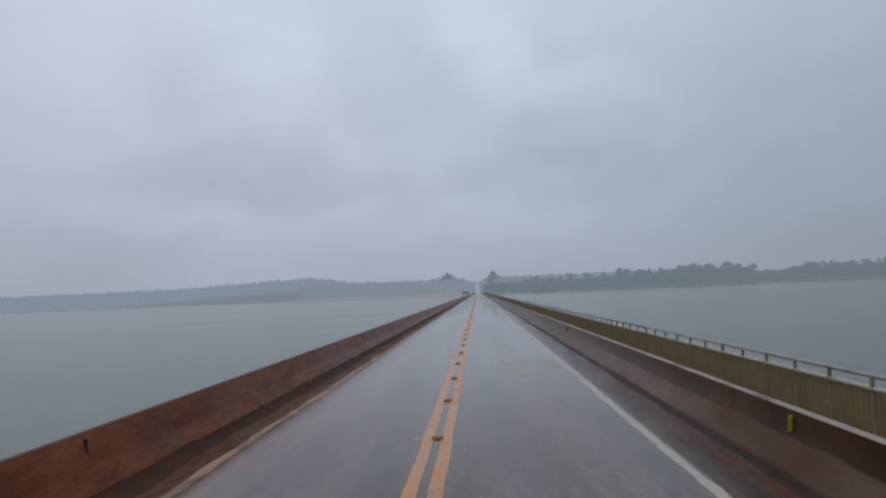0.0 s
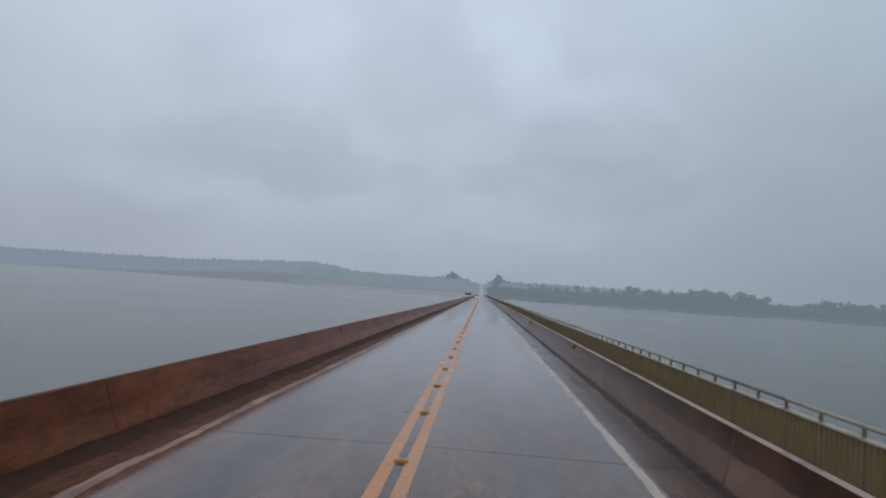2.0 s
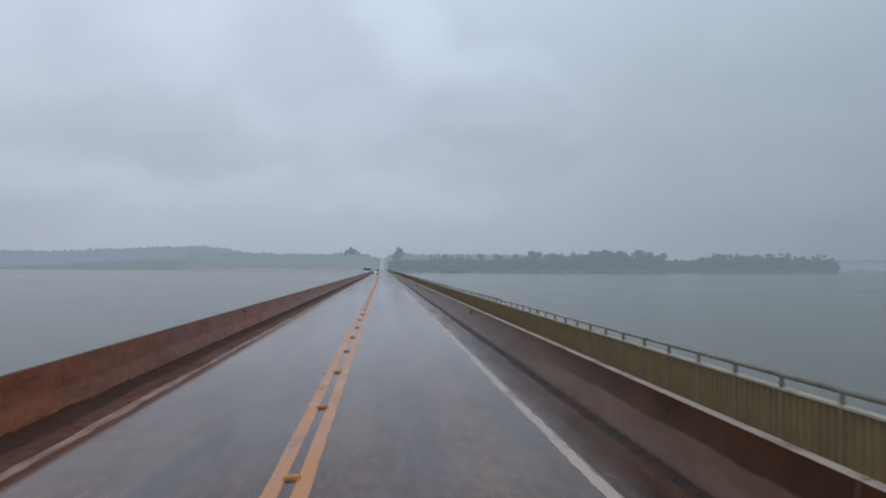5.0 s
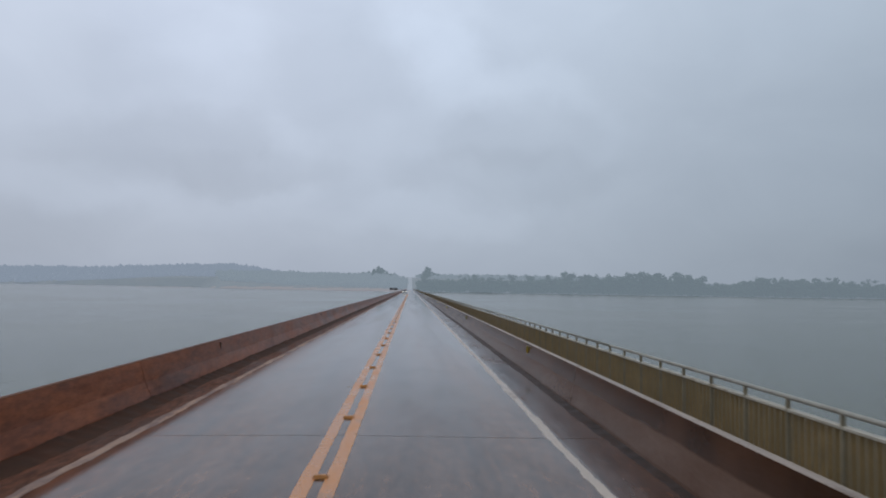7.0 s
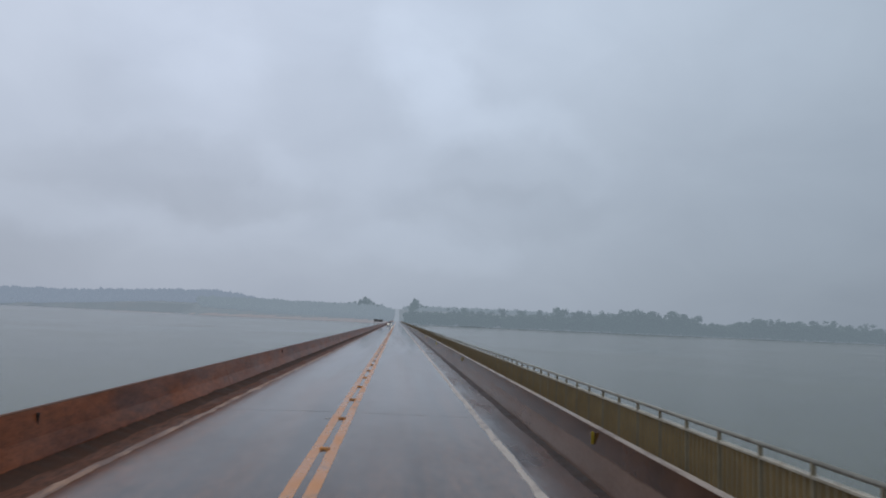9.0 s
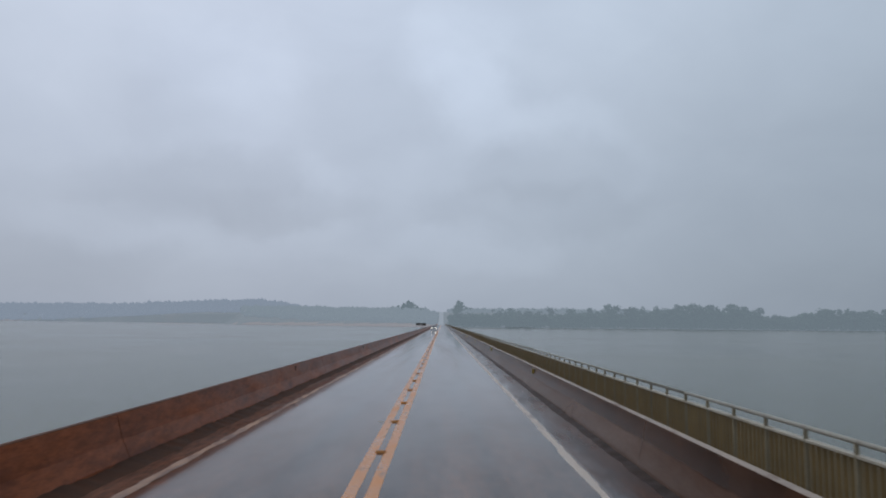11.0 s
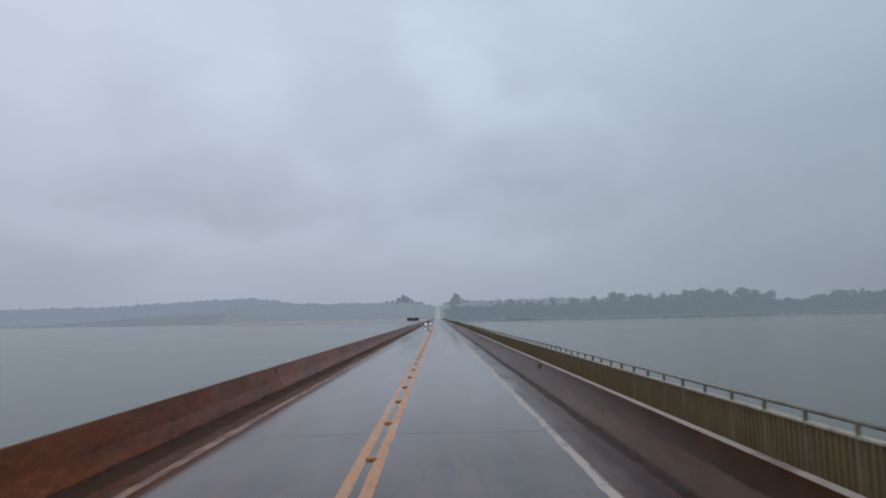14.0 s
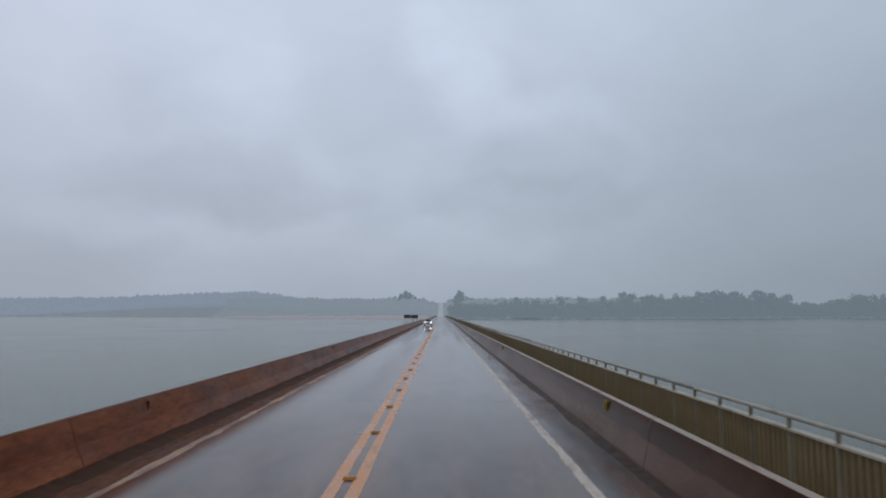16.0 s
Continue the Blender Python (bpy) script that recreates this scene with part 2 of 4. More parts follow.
sun_data = bpy.data.lights.new("sun", "SUN")
sun_data.energy, sun_data.angle, sun_data.color = 0.6, radians(40), (1.0, 0.96, 0.9)
sun = new("sun", sun_data)
sun.matrix_world = look((-60, 80, 120), (0, 0, 0))


# ---- materials ----
def material(name, base, rough=0.6, metal=0.0, vary=0.25, scale=3.0, fine=60.0, bump=0.2, bump_scale=40.0, spots=None,
             spot_scale=1.2, spot_range=(0.5, 0.65), stretch=(1, 1, 1), emit=None, rough_vary=0.12, by_object=0.0, coat=0.0, bump_dist=0.01, spec=0.5, edge_mud=None):
    """A node material: base colour, with variation at two scales, an optional stain colour, and relief."""
    m = bpy.data.materials.new(name)
    m.use_nodes = True
    n, l = m.node_tree.nodes, m.node_tree.links
    b = n["Principled BSDF"]
    tc, mp = n.new("ShaderNodeTexCoord"), n.new("ShaderNodeMapping")
    geo = n.new("ShaderNodeNewGeometry")
    mp.inputs["Scale"].default_value = stretch
    l.new(geo.outputs["Position"], mp.inputs["Vector"])
    big, small = n.new("ShaderNodeTexNoise"), n.new("ShaderNodeTexNoise")
    big.inputs["Scale"].default_value, big.inputs["Detail"].default_value = scale, 6
    small.inputs["Scale"].default_value, small.inputs["Detail"].default_value = fine, 3
    for t in (big, small):
        l.new(mp.outputs["Vector"], t.inputs["Vector"])
    mix = n.new("ShaderNodeMix")
    mix.data_type = "FLOAT"
    mix.inputs["Factor"].default_value = 0.35
    l.new(big.outputs["Fac"], mix.inputs["A"])
    l.new(small.outputs["Fac"], mix.inputs["B"])
    ramp = n.new("ShaderNodeValToRGB")
    e = ramp.color_ramp.elements
    e[0].position, e[1].position = 0.3, 0.7
    e[0].color = (*[c * (1 - vary) for c in base], 1)
    e[1].color = (*[min(1, c * (1 + vary)) for c in base], 1)
    l.new(mix.outputs["Result"], ramp.inputs["Fac"])
    colour = ramp.outputs["Color"]
    if spots:
        sp, sr = n.new("ShaderNodeTexNoise"), n.new("ShaderNodeMapRange")
        sp.inputs["Scale"].default_value, sp.inputs["Detail"].default_value, sp.inputs["Roughness"].default_value = spot_scale, 8, 0.65
        l.new(mp.outputs["Vector"], sp.inputs["Vector"])
        sr.inputs["From Min"].default_value, sr.inputs["From Max"].default_value = spot_range
        l.new(sp.outputs["Fac"], sr.inputs["Value"])
        cm = n.new("ShaderNodeMix")
        cm.data_type = "RGBA"
        cm.inputs[7].default_value = (*spots, 1)
        l.new(sr.outputs["Result"], cm.inputs[0])
        l.new(colour, cm.inputs[6])
        colour = cm.outputs[2]
    if edge_mud:
        # red mud washed in from the verge, in ragged tongues
        xyz, em, en, ea = n.new("ShaderNodeSeparateXYZ"), n.new("ShaderNodeMapRange"), n.new("ShaderNodeTexNoise"), n.new("ShaderNodeMath")
        l.new(geo.outputs["Position"], xyz.inputs["Vector"])
        en.inputs["Scale"].default_value, en.inputs["Detail"].default_value, en.inputs["Roughness"].default_value = 1.4, 8, 0.62
        l.new(geo.outputs["Position"], en.inputs["Vector"])
        for key, value in (("From Min", -1.2), ("From Max", -3.5), ("To Min", 0.0), ("To Max", 0.75)):
            em.inputs[key].default_value = value
        l.new(xyz.outputs["X"], em.inputs["Value"])
        ea.operation = "ADD"
        l.new(em.outputs["Result"], ea.inputs[0])
        l.new(en.outputs["Fac"], ea.inputs[1])
        cut = n.new("ShaderNodeMapRange")
        for key, value in (("From Min", 0.88), ("From Max", 1.25), ("To Min", 0.0), ("To Max", 0.85)):
            cut.inputs[key].default_value = value
        l.new(ea.outputs[0], cut.inputs["Value"])
        mm = n.new("ShaderNodeMix")
        mm.data_type = "RGBA"
        mm.inputs[7].default_value = (*edge_mud, 1)
        l.new(cut.outputs["Result"], mm.inputs[0])
        l.new(colour, mm.inputs[6])
        colour = mm.outputs[2]
    if by_object:
        oi, hv, mr = n.new("ShaderNodeObjectInfo"), n.new("ShaderNodeHueSaturation"), n.new("ShaderNodeMapRange")
        mr.inputs["To Min"].default_value, mr.inputs["To Max"].default_value = 1 - by_object, 1 + by_object
        l.new(oi.outputs["Random"], mr.inputs["Value"])
        l.new(mr.outputs["Result"], hv.inputs["Value"])
        l.new(colour, hv.inputs["Color"])
        colour = hv.outputs["Color"]
    l.new(colour, b.inputs["Base Color"])
    rr = n.new("ShaderNodeMapRange")
    rr.inputs["From Min"].default_value, rr.inputs["From Max"].default_value = 0.3, 0.7
    rr.inputs["To Min"].default_value, rr.inputs["To Max"].default_value = max(0.02, rough - rough_vary), min(1, rough + rough_vary)
    l.new(big.outputs["Fac"], rr.inputs["Value"])
    l.new(rr.outputs["Result"], b.inputs["Roughness"])
    b.inputs["Specular IOR Level"].default_value = spec
    b.inputs["Metallic"].default_value = metal
    b.inputs["Coat Weight"].default_value = coat
    if bump:
        bt, bp = n.new("ShaderNodeTexNoise"), n.new("ShaderNodeBump")
        bt.inputs["Scale"].default_value, bt.inputs["Detail"].default_value = bump_scale, 4
        l.new(mp.outputs["Vector"], bt.inputs["Vector"])
        bp.inputs["Strength"].default_value, bp.inputs["Distance"].default_value = bump, bump_dist
        l.new(bt.outputs["Fac"], bp.inputs["Height"])
        l.new(bp.outputs["Normal"], b.inputs["Normal"])
    if emit:
        b.inputs["Emission Color"].default_value = (*emit[0], 1)
        b.inputs["Emission Strength"].default_value = emit[1]
    return m


# the far shore, 800 m and more away, is a backdrop of distance: the lit rain mist in front of it is painted in as
# emission
MIST_GLOW = (0.58, 0.69, 0.83)
M_ASPHALT = material("wet_asphalt", (0.132, 0.068, 0.038), 0.10, vary=0.5, scale=0.6, fine=90, bump=0.05, bump_scale=70, bump_dist=0.003,
                     spots=(0.056, 0.038, 0.031), spot_scale=1.1, spot_range=(0.40, 0.62), stretch=(1, 0.04, 1), rough_vary=0.06, spec=0.36, edge_mud=(0.165, 0.066, 0.036))
M_MUD_R = material("wet_shoulder_mud", (0.082, 0.038, 0.022), 0.20, spec=0.14, vary=0.45, scale=1.6, fine=30, bump=0.4, bump_scale=25,
                   spots=(0.035, 0.025, 0.024), spot_scale=0.9, stretch=(1, 0.15, 1), rough_vary=0.15)
M_MUD_L = material("dark_shoulder_mud", (0.104, 0.043, 0.026), 0.6, spec=0.04, vary=0.45, scale=1.6, fine=30, bump=0.5, bump_scale=25,
                   spots=(0.150, 0.060, 0.034), spot_scale=1.5, spot_range=(0.52, 0.72), stretch=(1, 0.25, 1), rough_vary=0.15)
M_SILT_L = material("dark_wet_silt", (0.060, 0.029, 0.018), 0.7, vary=0.4, scale=2.5, fine=30, bump=0.6, bump_scale=20, spec=0.05,
                    spots=(0.08, 0.034, 0.02), spot_scale=1.6)
M_SILT_R = material("dark_gutter_silt", (0.048, 0.029, 0.022), 0.6, vary=0.4, scale=2.5, fine=30, bump=0.6, bump_scale=20, spec=0.15,
                    spots=(0.030, 0.019, 0.015), spot_scale=2.6, spot_range=(0.45, 0.6))
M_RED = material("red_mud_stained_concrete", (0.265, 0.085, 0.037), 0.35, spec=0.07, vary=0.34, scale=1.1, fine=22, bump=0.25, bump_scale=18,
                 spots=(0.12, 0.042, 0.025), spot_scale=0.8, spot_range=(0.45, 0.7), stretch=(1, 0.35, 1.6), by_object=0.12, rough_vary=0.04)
M_BROWN = material("dark_brown_stained_concrete", (0.12, 0.05, 0.028), 0.65, spec=0.05, vary=0.35, scale=1.0, fine=20, bump=0.25, bump_scale=18,
                   spots=(0.04, 0.021, 0.015), spot_scale=0.8, stretch=(1, 0.3, 1.6), by_object=0.12)
M_BROWN_R = material("dark_brown_stain_over_pale_toe", (0.178, 0.116, 0.088), 0.16, spec=0.15, vary=0.25, scale=1.2, fine=25, bump=0.25, bump_scale=20,
                     spots=(0.11, 0.055, 0.033), spot_scale=0.5, spot_range=(0.45, 0.66), stretch=(1, 0.3, 1), by_object=0.08, rough_vary=0.04)


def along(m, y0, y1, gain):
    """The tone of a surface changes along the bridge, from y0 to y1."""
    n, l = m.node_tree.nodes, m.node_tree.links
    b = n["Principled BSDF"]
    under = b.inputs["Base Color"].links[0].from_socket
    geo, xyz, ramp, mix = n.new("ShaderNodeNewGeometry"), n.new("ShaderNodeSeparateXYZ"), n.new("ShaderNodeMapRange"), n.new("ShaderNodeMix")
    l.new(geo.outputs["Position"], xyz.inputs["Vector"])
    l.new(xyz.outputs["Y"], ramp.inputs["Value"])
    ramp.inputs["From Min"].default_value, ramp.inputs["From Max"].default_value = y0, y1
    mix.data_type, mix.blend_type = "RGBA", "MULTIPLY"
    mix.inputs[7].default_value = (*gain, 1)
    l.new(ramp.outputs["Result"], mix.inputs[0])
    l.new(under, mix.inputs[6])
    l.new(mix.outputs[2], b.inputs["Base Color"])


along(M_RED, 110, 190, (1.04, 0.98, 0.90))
along(M_ASPHALT, 140, 195, (0.78, 0.73, 0.70))


def patchy_film(m, low, high, scale, grit):
    """Water lies unevenly on the surface: the sheen comes and goes in patches, and grit shows through."""
    n, l = m.node_tree.nodes, m.node_tree.links
    b = n["Principled BSDF"]
    under = b.inputs["Base Color"].links[0].from_socket
    geo, mp = n.new("ShaderNodeNewGeometry"), n.new("ShaderNodeMapping")
    wide, fine, sheen, tone, mix = n.new("ShaderNodeTexNoise"), n.new("ShaderNodeTexNoise"), n.new("ShaderNodeMapRange"), n.new("ShaderNodeValToRGB"), n.new("ShaderNodeMix")
    mp.inputs["Scale"].default_value = (1, 0.28, 1)
    l.new(geo.outputs["Position"], mp.inputs["Vector"])
    for t, size in ((wide, scale), (fine, scale * 6)):
        t.inputs["Scale"].default_value, t.inputs["Detail"].default_value, t.inputs["Roughness"].default_value = size, 9, 0.68
        l.new(mp.outputs["Vector"], t.inputs["Vector"])
    for key, value in (("From Min", 0.36), ("From Max", 0.64), ("To Min", low), ("To Max", high)):
        sheen.inputs[key].default_value = value
    l.new(wide.outputs["Fac"], sheen.inputs["Value"])
    l.new(sheen.outputs["Result"], b.inputs["Specular IOR Level"])
    e = tone.color_ramp.elements
    e[0].position, e[0].color = 0.36, (1 - grit, 1 - grit, 1 - grit, 1)
    e[1].position, e[1].color = 0.66, (1 + grit, 1 + grit * .85, 1 + grit * .7, 1)
    l.new(fine.outputs["Fac"], tone.inputs["Fac"])
    mix.data_type, mix.blend_type = "RGBA", "MULTIPLY"
    mix.inputs[0].default_value = 1.0
    l.new(under, mix.inputs[6])
    l.new(tone.outputs["Color"], mix.inputs[7])
    l.new(mix.outputs[2], b.inputs["Base Color"])


patchy_film(M_ASPHALT, 0.22, 0.39, 1.3, 0.45)
patchy_film(M_RED, 0.03, 0.10, 1.6, 0.24)
patchy_film(M_MUD_L, 0.02, 0.07, 1.8, 0.45)
patchy_film(M_MUD_R, 0.06, 0.22, 1.8, 0.40)


def stain_band(m, colour, height, ragged, blur):
    """Dark run-off stain on the upper face, with an uneven lower edge."""
    n, l = m.node_tree.nodes, m.node_tree.links
    b = n["Principled BSDF"]
    under = b.inputs["Base Color"].links[0].from_socket
    geo, xyz, tex, tone = n.new("ShaderNodeNewGeometry"), n.new("ShaderNodeSeparateXYZ"), n.new("ShaderNodeTexNoise"), n.new("ShaderNodeTexNoise")
    push, edge, mix, shade = n.new("ShaderNodeMath"), n.new("ShaderNodeMapRange"), n.new("ShaderNodeMix"), n.new("ShaderNodeValToRGB")
    l.new(geo.outputs["Position"], xyz.inputs["Vector"])
    l.new(geo.outputs["Position"], tex.inputs["Vector"])
    l.new(geo.outputs["Position"], tone.inputs["Vector"])
    tex.inputs["Scale"].default_value, tex.inputs["Detail"].default_value = 1.1, 7
    tone.inputs["Scale"].default_value, tone.inputs["Detail"].default_value = 0.9, 8
    push.operation, push.inputs[1].default_value = "MULTIPLY_ADD", ragged
    l.new(tex.outputs["Fac"], push.inputs[0])
    l.new(xyz.outputs["Z"], push.inputs[2])
    mid = height + ragged * 0.5
    for key, value in (("From Min", mid - blur), ("From Max", mid + blur), ("To Min", 0.0), ("To Max", 1.0)):
        edge.inputs[key].default_value = value
    l.new(push.outputs[0], edge.inputs["Value"])
    e = shade.color_ramp.elements
    e[0].position, e[0].color = 0.35, (*[c * 0.7 for c in colour], 1)
    e[1].position, e[1].color = 0.65, (*[c * 1.35 for c in colour], 1)
    l.new(tone.outputs["Fac"], shade.inputs["Fac"])
    mix.data_type = "RGBA"
    l.new(edge.outputs["Result"], mix.inputs[0])
    l.new(under, mix.inputs[6])
    l.new(shade.outputs["Color"], mix.inputs[7])
    l.new(mix.outputs[2], b.inputs["Base Color"])


stain_band(M_BROWN_R, (0.062, 0.0275, 0.0135), 0.44, 0.10, 0.02)
along(M_BROWN_R, 140, 195, (0.85, 0.85, 0.85))
M_CAP = material("pale_concrete_cap", (0.355, 0.285, 0.23), 0.5, spec=0.3, vary=0.2, scale=2, fine=30, bump=0.2, bump_scale=30,
                 spots=(0.17, 0.11, 0.08), spot_scale=2.2, spot_range=(0.52, 0.66), stretch=(1, 0.4, 1))
M_MORTAR = material("pale_damp_mortar", (0.165, 0.118, 0.09), 0.6, spec=0.15, vary=0.35, scale=4, fine=30, bump=0.3, bump_scale=30,
                    spots=(0.09, 0.05, 0.035), spot_scale=3.0, spot_range=(0.45, 0.6))
M_CONC = material("grey_concrete", (0.27, 0.25, 0.23), 0.7, vary=0.2, scale=1.2, fine=25, bump=0.3, bump_scale=20, spots=(0.16, 0.13, 0.11))
M_WALK = material("damp_walkway_concrete", (0.2, 0.17, 0.14), 0.5, vary=0.25, scale=1.2, fine=25, bump=0.3, spots=(0.1, 0.07, 0.05))
M_YELLOW = material("worn_yellow_paint", (0.56, 0.212, 0.043), 0.3, vary=0.15, scale=2, fine=45, bump=0.15, bump_scale=60,
                    spots=(0.2, 0.12, 0.07), spot_scale=2.2, spot_range=(0.57, 0.72), stretch=(1, 0.4, 1))
M_WHITE = material("worn_white_paint", (0.50, 0.42, 0.345), 0.45, vary=0.12, scale=2, fine=45, bump=0.15, bump_scale=60,
                   spots=(0.2, 0.15, 0.13), spot_scale=2.4, spot_range=(0.54, 0.68), stretch=(1, 0.4, 1))
M_WHITE_L = material("mud_stained_white_paint", (0.31, 0.175, 0.108), 0.6, vary=0.3, scale=2, fine=45, bump=0.15, bump_scale=60,
                     spots=(0.13, 0.062, 0.042), spot_scale=3.0, spot_range=(0.43, 0.56), stretch=(1, 0.2, 1))
M_RAIL = material("dull_cream_railing_paint", (0.47, 0.43, 0.345), 0.5, vary=0.2, scale=3, fine=40, bump=0.1,
                  spots=(0.27, 0.21, 0.13), spot_scale=2.5, spot_range=(0.55, 0.7))
M_HANDRAIL = material("weathered_handrail_paint", (0.30, 0.285, 0.235), 0.5, vary=0.25, scale=3, fine=40, bump=0.1,
                      spots=(0.17, 0.14, 0.10), spot_scale=2.5, spot_range=(0.52, 0.68))
M_BALUSTER = material("olive_baluster_flank_paint", (0.39, 0.275, 0.135), 0.7, spec=0.2, vary=0.2, scale=3, fine=40, bump=0.1,
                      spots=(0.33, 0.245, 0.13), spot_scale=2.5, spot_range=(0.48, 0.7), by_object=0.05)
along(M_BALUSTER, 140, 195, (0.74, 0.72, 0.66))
M_BALUSTER_EDGE = material("dull_cream_baluster_edge_paint", (0.245, 0.208, 0.142), 0.55, spec=0.3, vary=0.2, scale=3, fine=40, bump=0.1)
M_POST = material("weathered_olive_post_paint", (0.29, 0.245, 0.165), 0.6, spec=0.2, vary=0.25, scale=4, fine=40, bump=0.15, by_object=0.1)
M_STUD = material("scuffed_yellow_plastic", (0.60, 0.235, 0.045), 0.4, vary=0.25, scale=8, fine=60, bump=0.1, spots=(0.24, 0.11, 0.045), spot_scale=9, by_object=0.25)
M_LENS = material("amber_reflector_lens", (0.50, 0.20, 0.04), 0.15, vary=0.1, bump=0)
M_DELIN = material("yellow_reflector_plastic", (0.55, 0.40, 0.03), 0.35, vary=0.1, scale=20, bump=0)
M_DELIN_BACK = material("dark_reflector_plastic", (0.03, 0.022, 0.02), 0.4, vary=0.2, scale=20, bump=0)
M_JOINT = material("black_rubber_joint", (0.04, 0.035, 0.032), 0.5, vary=0.3, scale=8, bump=0.2)
M_PATCH = material("pale_repair_concrete", (0.31, 0.285, 0.245), 0.4, vary=0.12, scale=1.5, fine=30, bump=0.2,
                   spots=(0.22, 0.195, 0.165), spot_scale=1.1, spot_range=(0.5, 0.75))
M_DARK = material("dark_painted_steel", (0.03, 0.032, 0.035), 0.5, vary=0.2, scale=4, bump=0.1)
M_BOARD = material("dull_brown_board", (0.062, 0.055, 0.05), 0.6, vary=0.3, scale=2, bump=0.1)
# the emission of these shore materials stands in for mist haze
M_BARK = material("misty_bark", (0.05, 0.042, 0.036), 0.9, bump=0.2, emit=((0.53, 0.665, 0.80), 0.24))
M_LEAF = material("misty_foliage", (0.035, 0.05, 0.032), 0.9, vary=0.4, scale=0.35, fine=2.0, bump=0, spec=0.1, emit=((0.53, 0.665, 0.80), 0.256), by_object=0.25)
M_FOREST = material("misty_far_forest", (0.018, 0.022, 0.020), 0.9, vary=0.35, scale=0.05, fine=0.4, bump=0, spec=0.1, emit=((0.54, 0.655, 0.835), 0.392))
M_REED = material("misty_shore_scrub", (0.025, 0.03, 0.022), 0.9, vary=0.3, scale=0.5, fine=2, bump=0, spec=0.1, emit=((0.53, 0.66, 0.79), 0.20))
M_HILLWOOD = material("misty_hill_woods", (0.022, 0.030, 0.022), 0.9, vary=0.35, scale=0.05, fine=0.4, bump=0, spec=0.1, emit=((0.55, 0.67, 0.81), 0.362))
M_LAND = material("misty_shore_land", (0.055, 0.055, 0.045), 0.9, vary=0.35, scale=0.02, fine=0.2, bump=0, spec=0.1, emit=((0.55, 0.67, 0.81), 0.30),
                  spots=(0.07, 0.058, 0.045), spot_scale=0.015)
M_HILLROAD = material("misty_hill_road", (0.1, 0.1, 0.1), 0.7, vary=0.15, scale=0.1, fine=2, bump=0, spec=0.2, emit=(MIST_GLOW, 0.33))
M_SAND = material("misty_sand", (0.16, 0.10, 0.075), 0.9, vary=0.2, scale=0.05, fine=1, bump=0, emit=(MIST_GLOW, 0.24))
M_CAR = material("white_car_paint", (0.6, 0.6, 0.6), 0.3, vary=0.05, bump=0, coat=0.5)
M_TYRE = material("tyre_rubber", (0.02, 0.02, 0.02), 0.7, vary=0.2, bump=0.1)
M_GLASSDARK = material("dark_car_glass", (0.02, 0.022, 0.025), 0.08, vary=0.1, bump=0)
M_LAMP = material("headlight_lens_lit", (0.9, 0.9, 0.85), 0.2, vary=0.02, bump=0, emit=((1.0, 0.93, 0.8), 3.0))

# lake: grey-green rain-pocked water
M_WATER = material("grey_green_lake_water", (0.098, 0.108, 0.074), 0.16, vary=0.12, scale=0.02, fine=0.15, bump=0.0, rough_vary=0.04)
n_, l_ = M_WATER.node_tree.nodes, M_WATER.node_tree.links
M_WATER.node_tree.nodes["Principled BSDF"].inputs["IOR"].default_value = 1.33
wt_geo = n_.new("ShaderNodeNewGeometry")
wt1, wt2, wadd, wbump = n_.new("ShaderNodeTexNoise"), n_.new("ShaderNodeTexNoise"), n_.new("ShaderNodeMath"), n_.new("ShaderNodeBump")
wt1.inputs["Scale"].default_value, wt1.inputs["Detail"].default_value = 0.55, 4
wt2.inputs["Scale"].default_value, wt2.inputs["Detail"].default_value = 3.0, 3
l_.new(wt_geo.outputs["Position"], wt1.inputs["Vector"])
l_.new(wt_geo.outputs["Position"], wt2.inputs["Vector"])
wadd.operation = "ADD"
l_.new(wt1.outputs["Fac"], wadd.inputs[0])
l_.new(wt2.outputs["Fac"], wadd.inputs[1])
l_.new(wadd.outputs[0], wbump.inputs["Height"])
wbump.inputs["Strength"].default_value, wbump.inputs["Distance"].default_value = 0.6, 0.12
l_.new(wbump.outputs["Normal"], n_["Principled BSDF"].inputs["Normal"])


# ---- mesh helpers ----
def mesh_of(name, bm, *mats, smooth=False):
    me = bpy.data.meshes.new(name)
    bm.normal_update()
    bm.to_mesh(me)
    bm.free()
    for m in mats:
        me.materials.append(m)
    if smooth:
        for p in me.polygons:
            p.use_smooth = True
    return me


def part(name, bm, mat, parent, label=""):
    """One mesh object under a thing or a part. bm may be a finished mesh."""
    me = bm if isinstance(bm, bpy.types.Mesh) else mesh_of(name, bm, mat)
    ob = new(name, me)
    ob.parent = parent
    return tagged(ob, label)


def box(bm, x0, x1, y0, y1, z0, z1, bevel=0.0):
    r = bmesh.ops.create_cube(bm, size=1.0)
    vs = r["verts"]
    for v in vs:
        v.co = Vector(((x0 + x1) / 2 + v.co.x * (x1 - x0), (y0 + y1) / 2 + v.co.y * (y1 - y0), (z0 + z1) / 2 + v.co.z * (z1 - z0)))
    if bevel:
        es = list({e for v in vs for e in v.link_edges})
        bmesh.ops.bevel(bm, geom=es, offset=bevel, segments=1, affect="EDGES")
    return bm


def boxed(*a, bevel=0.0):
    return box(bmesh.new(), *a, bevel=bevel)


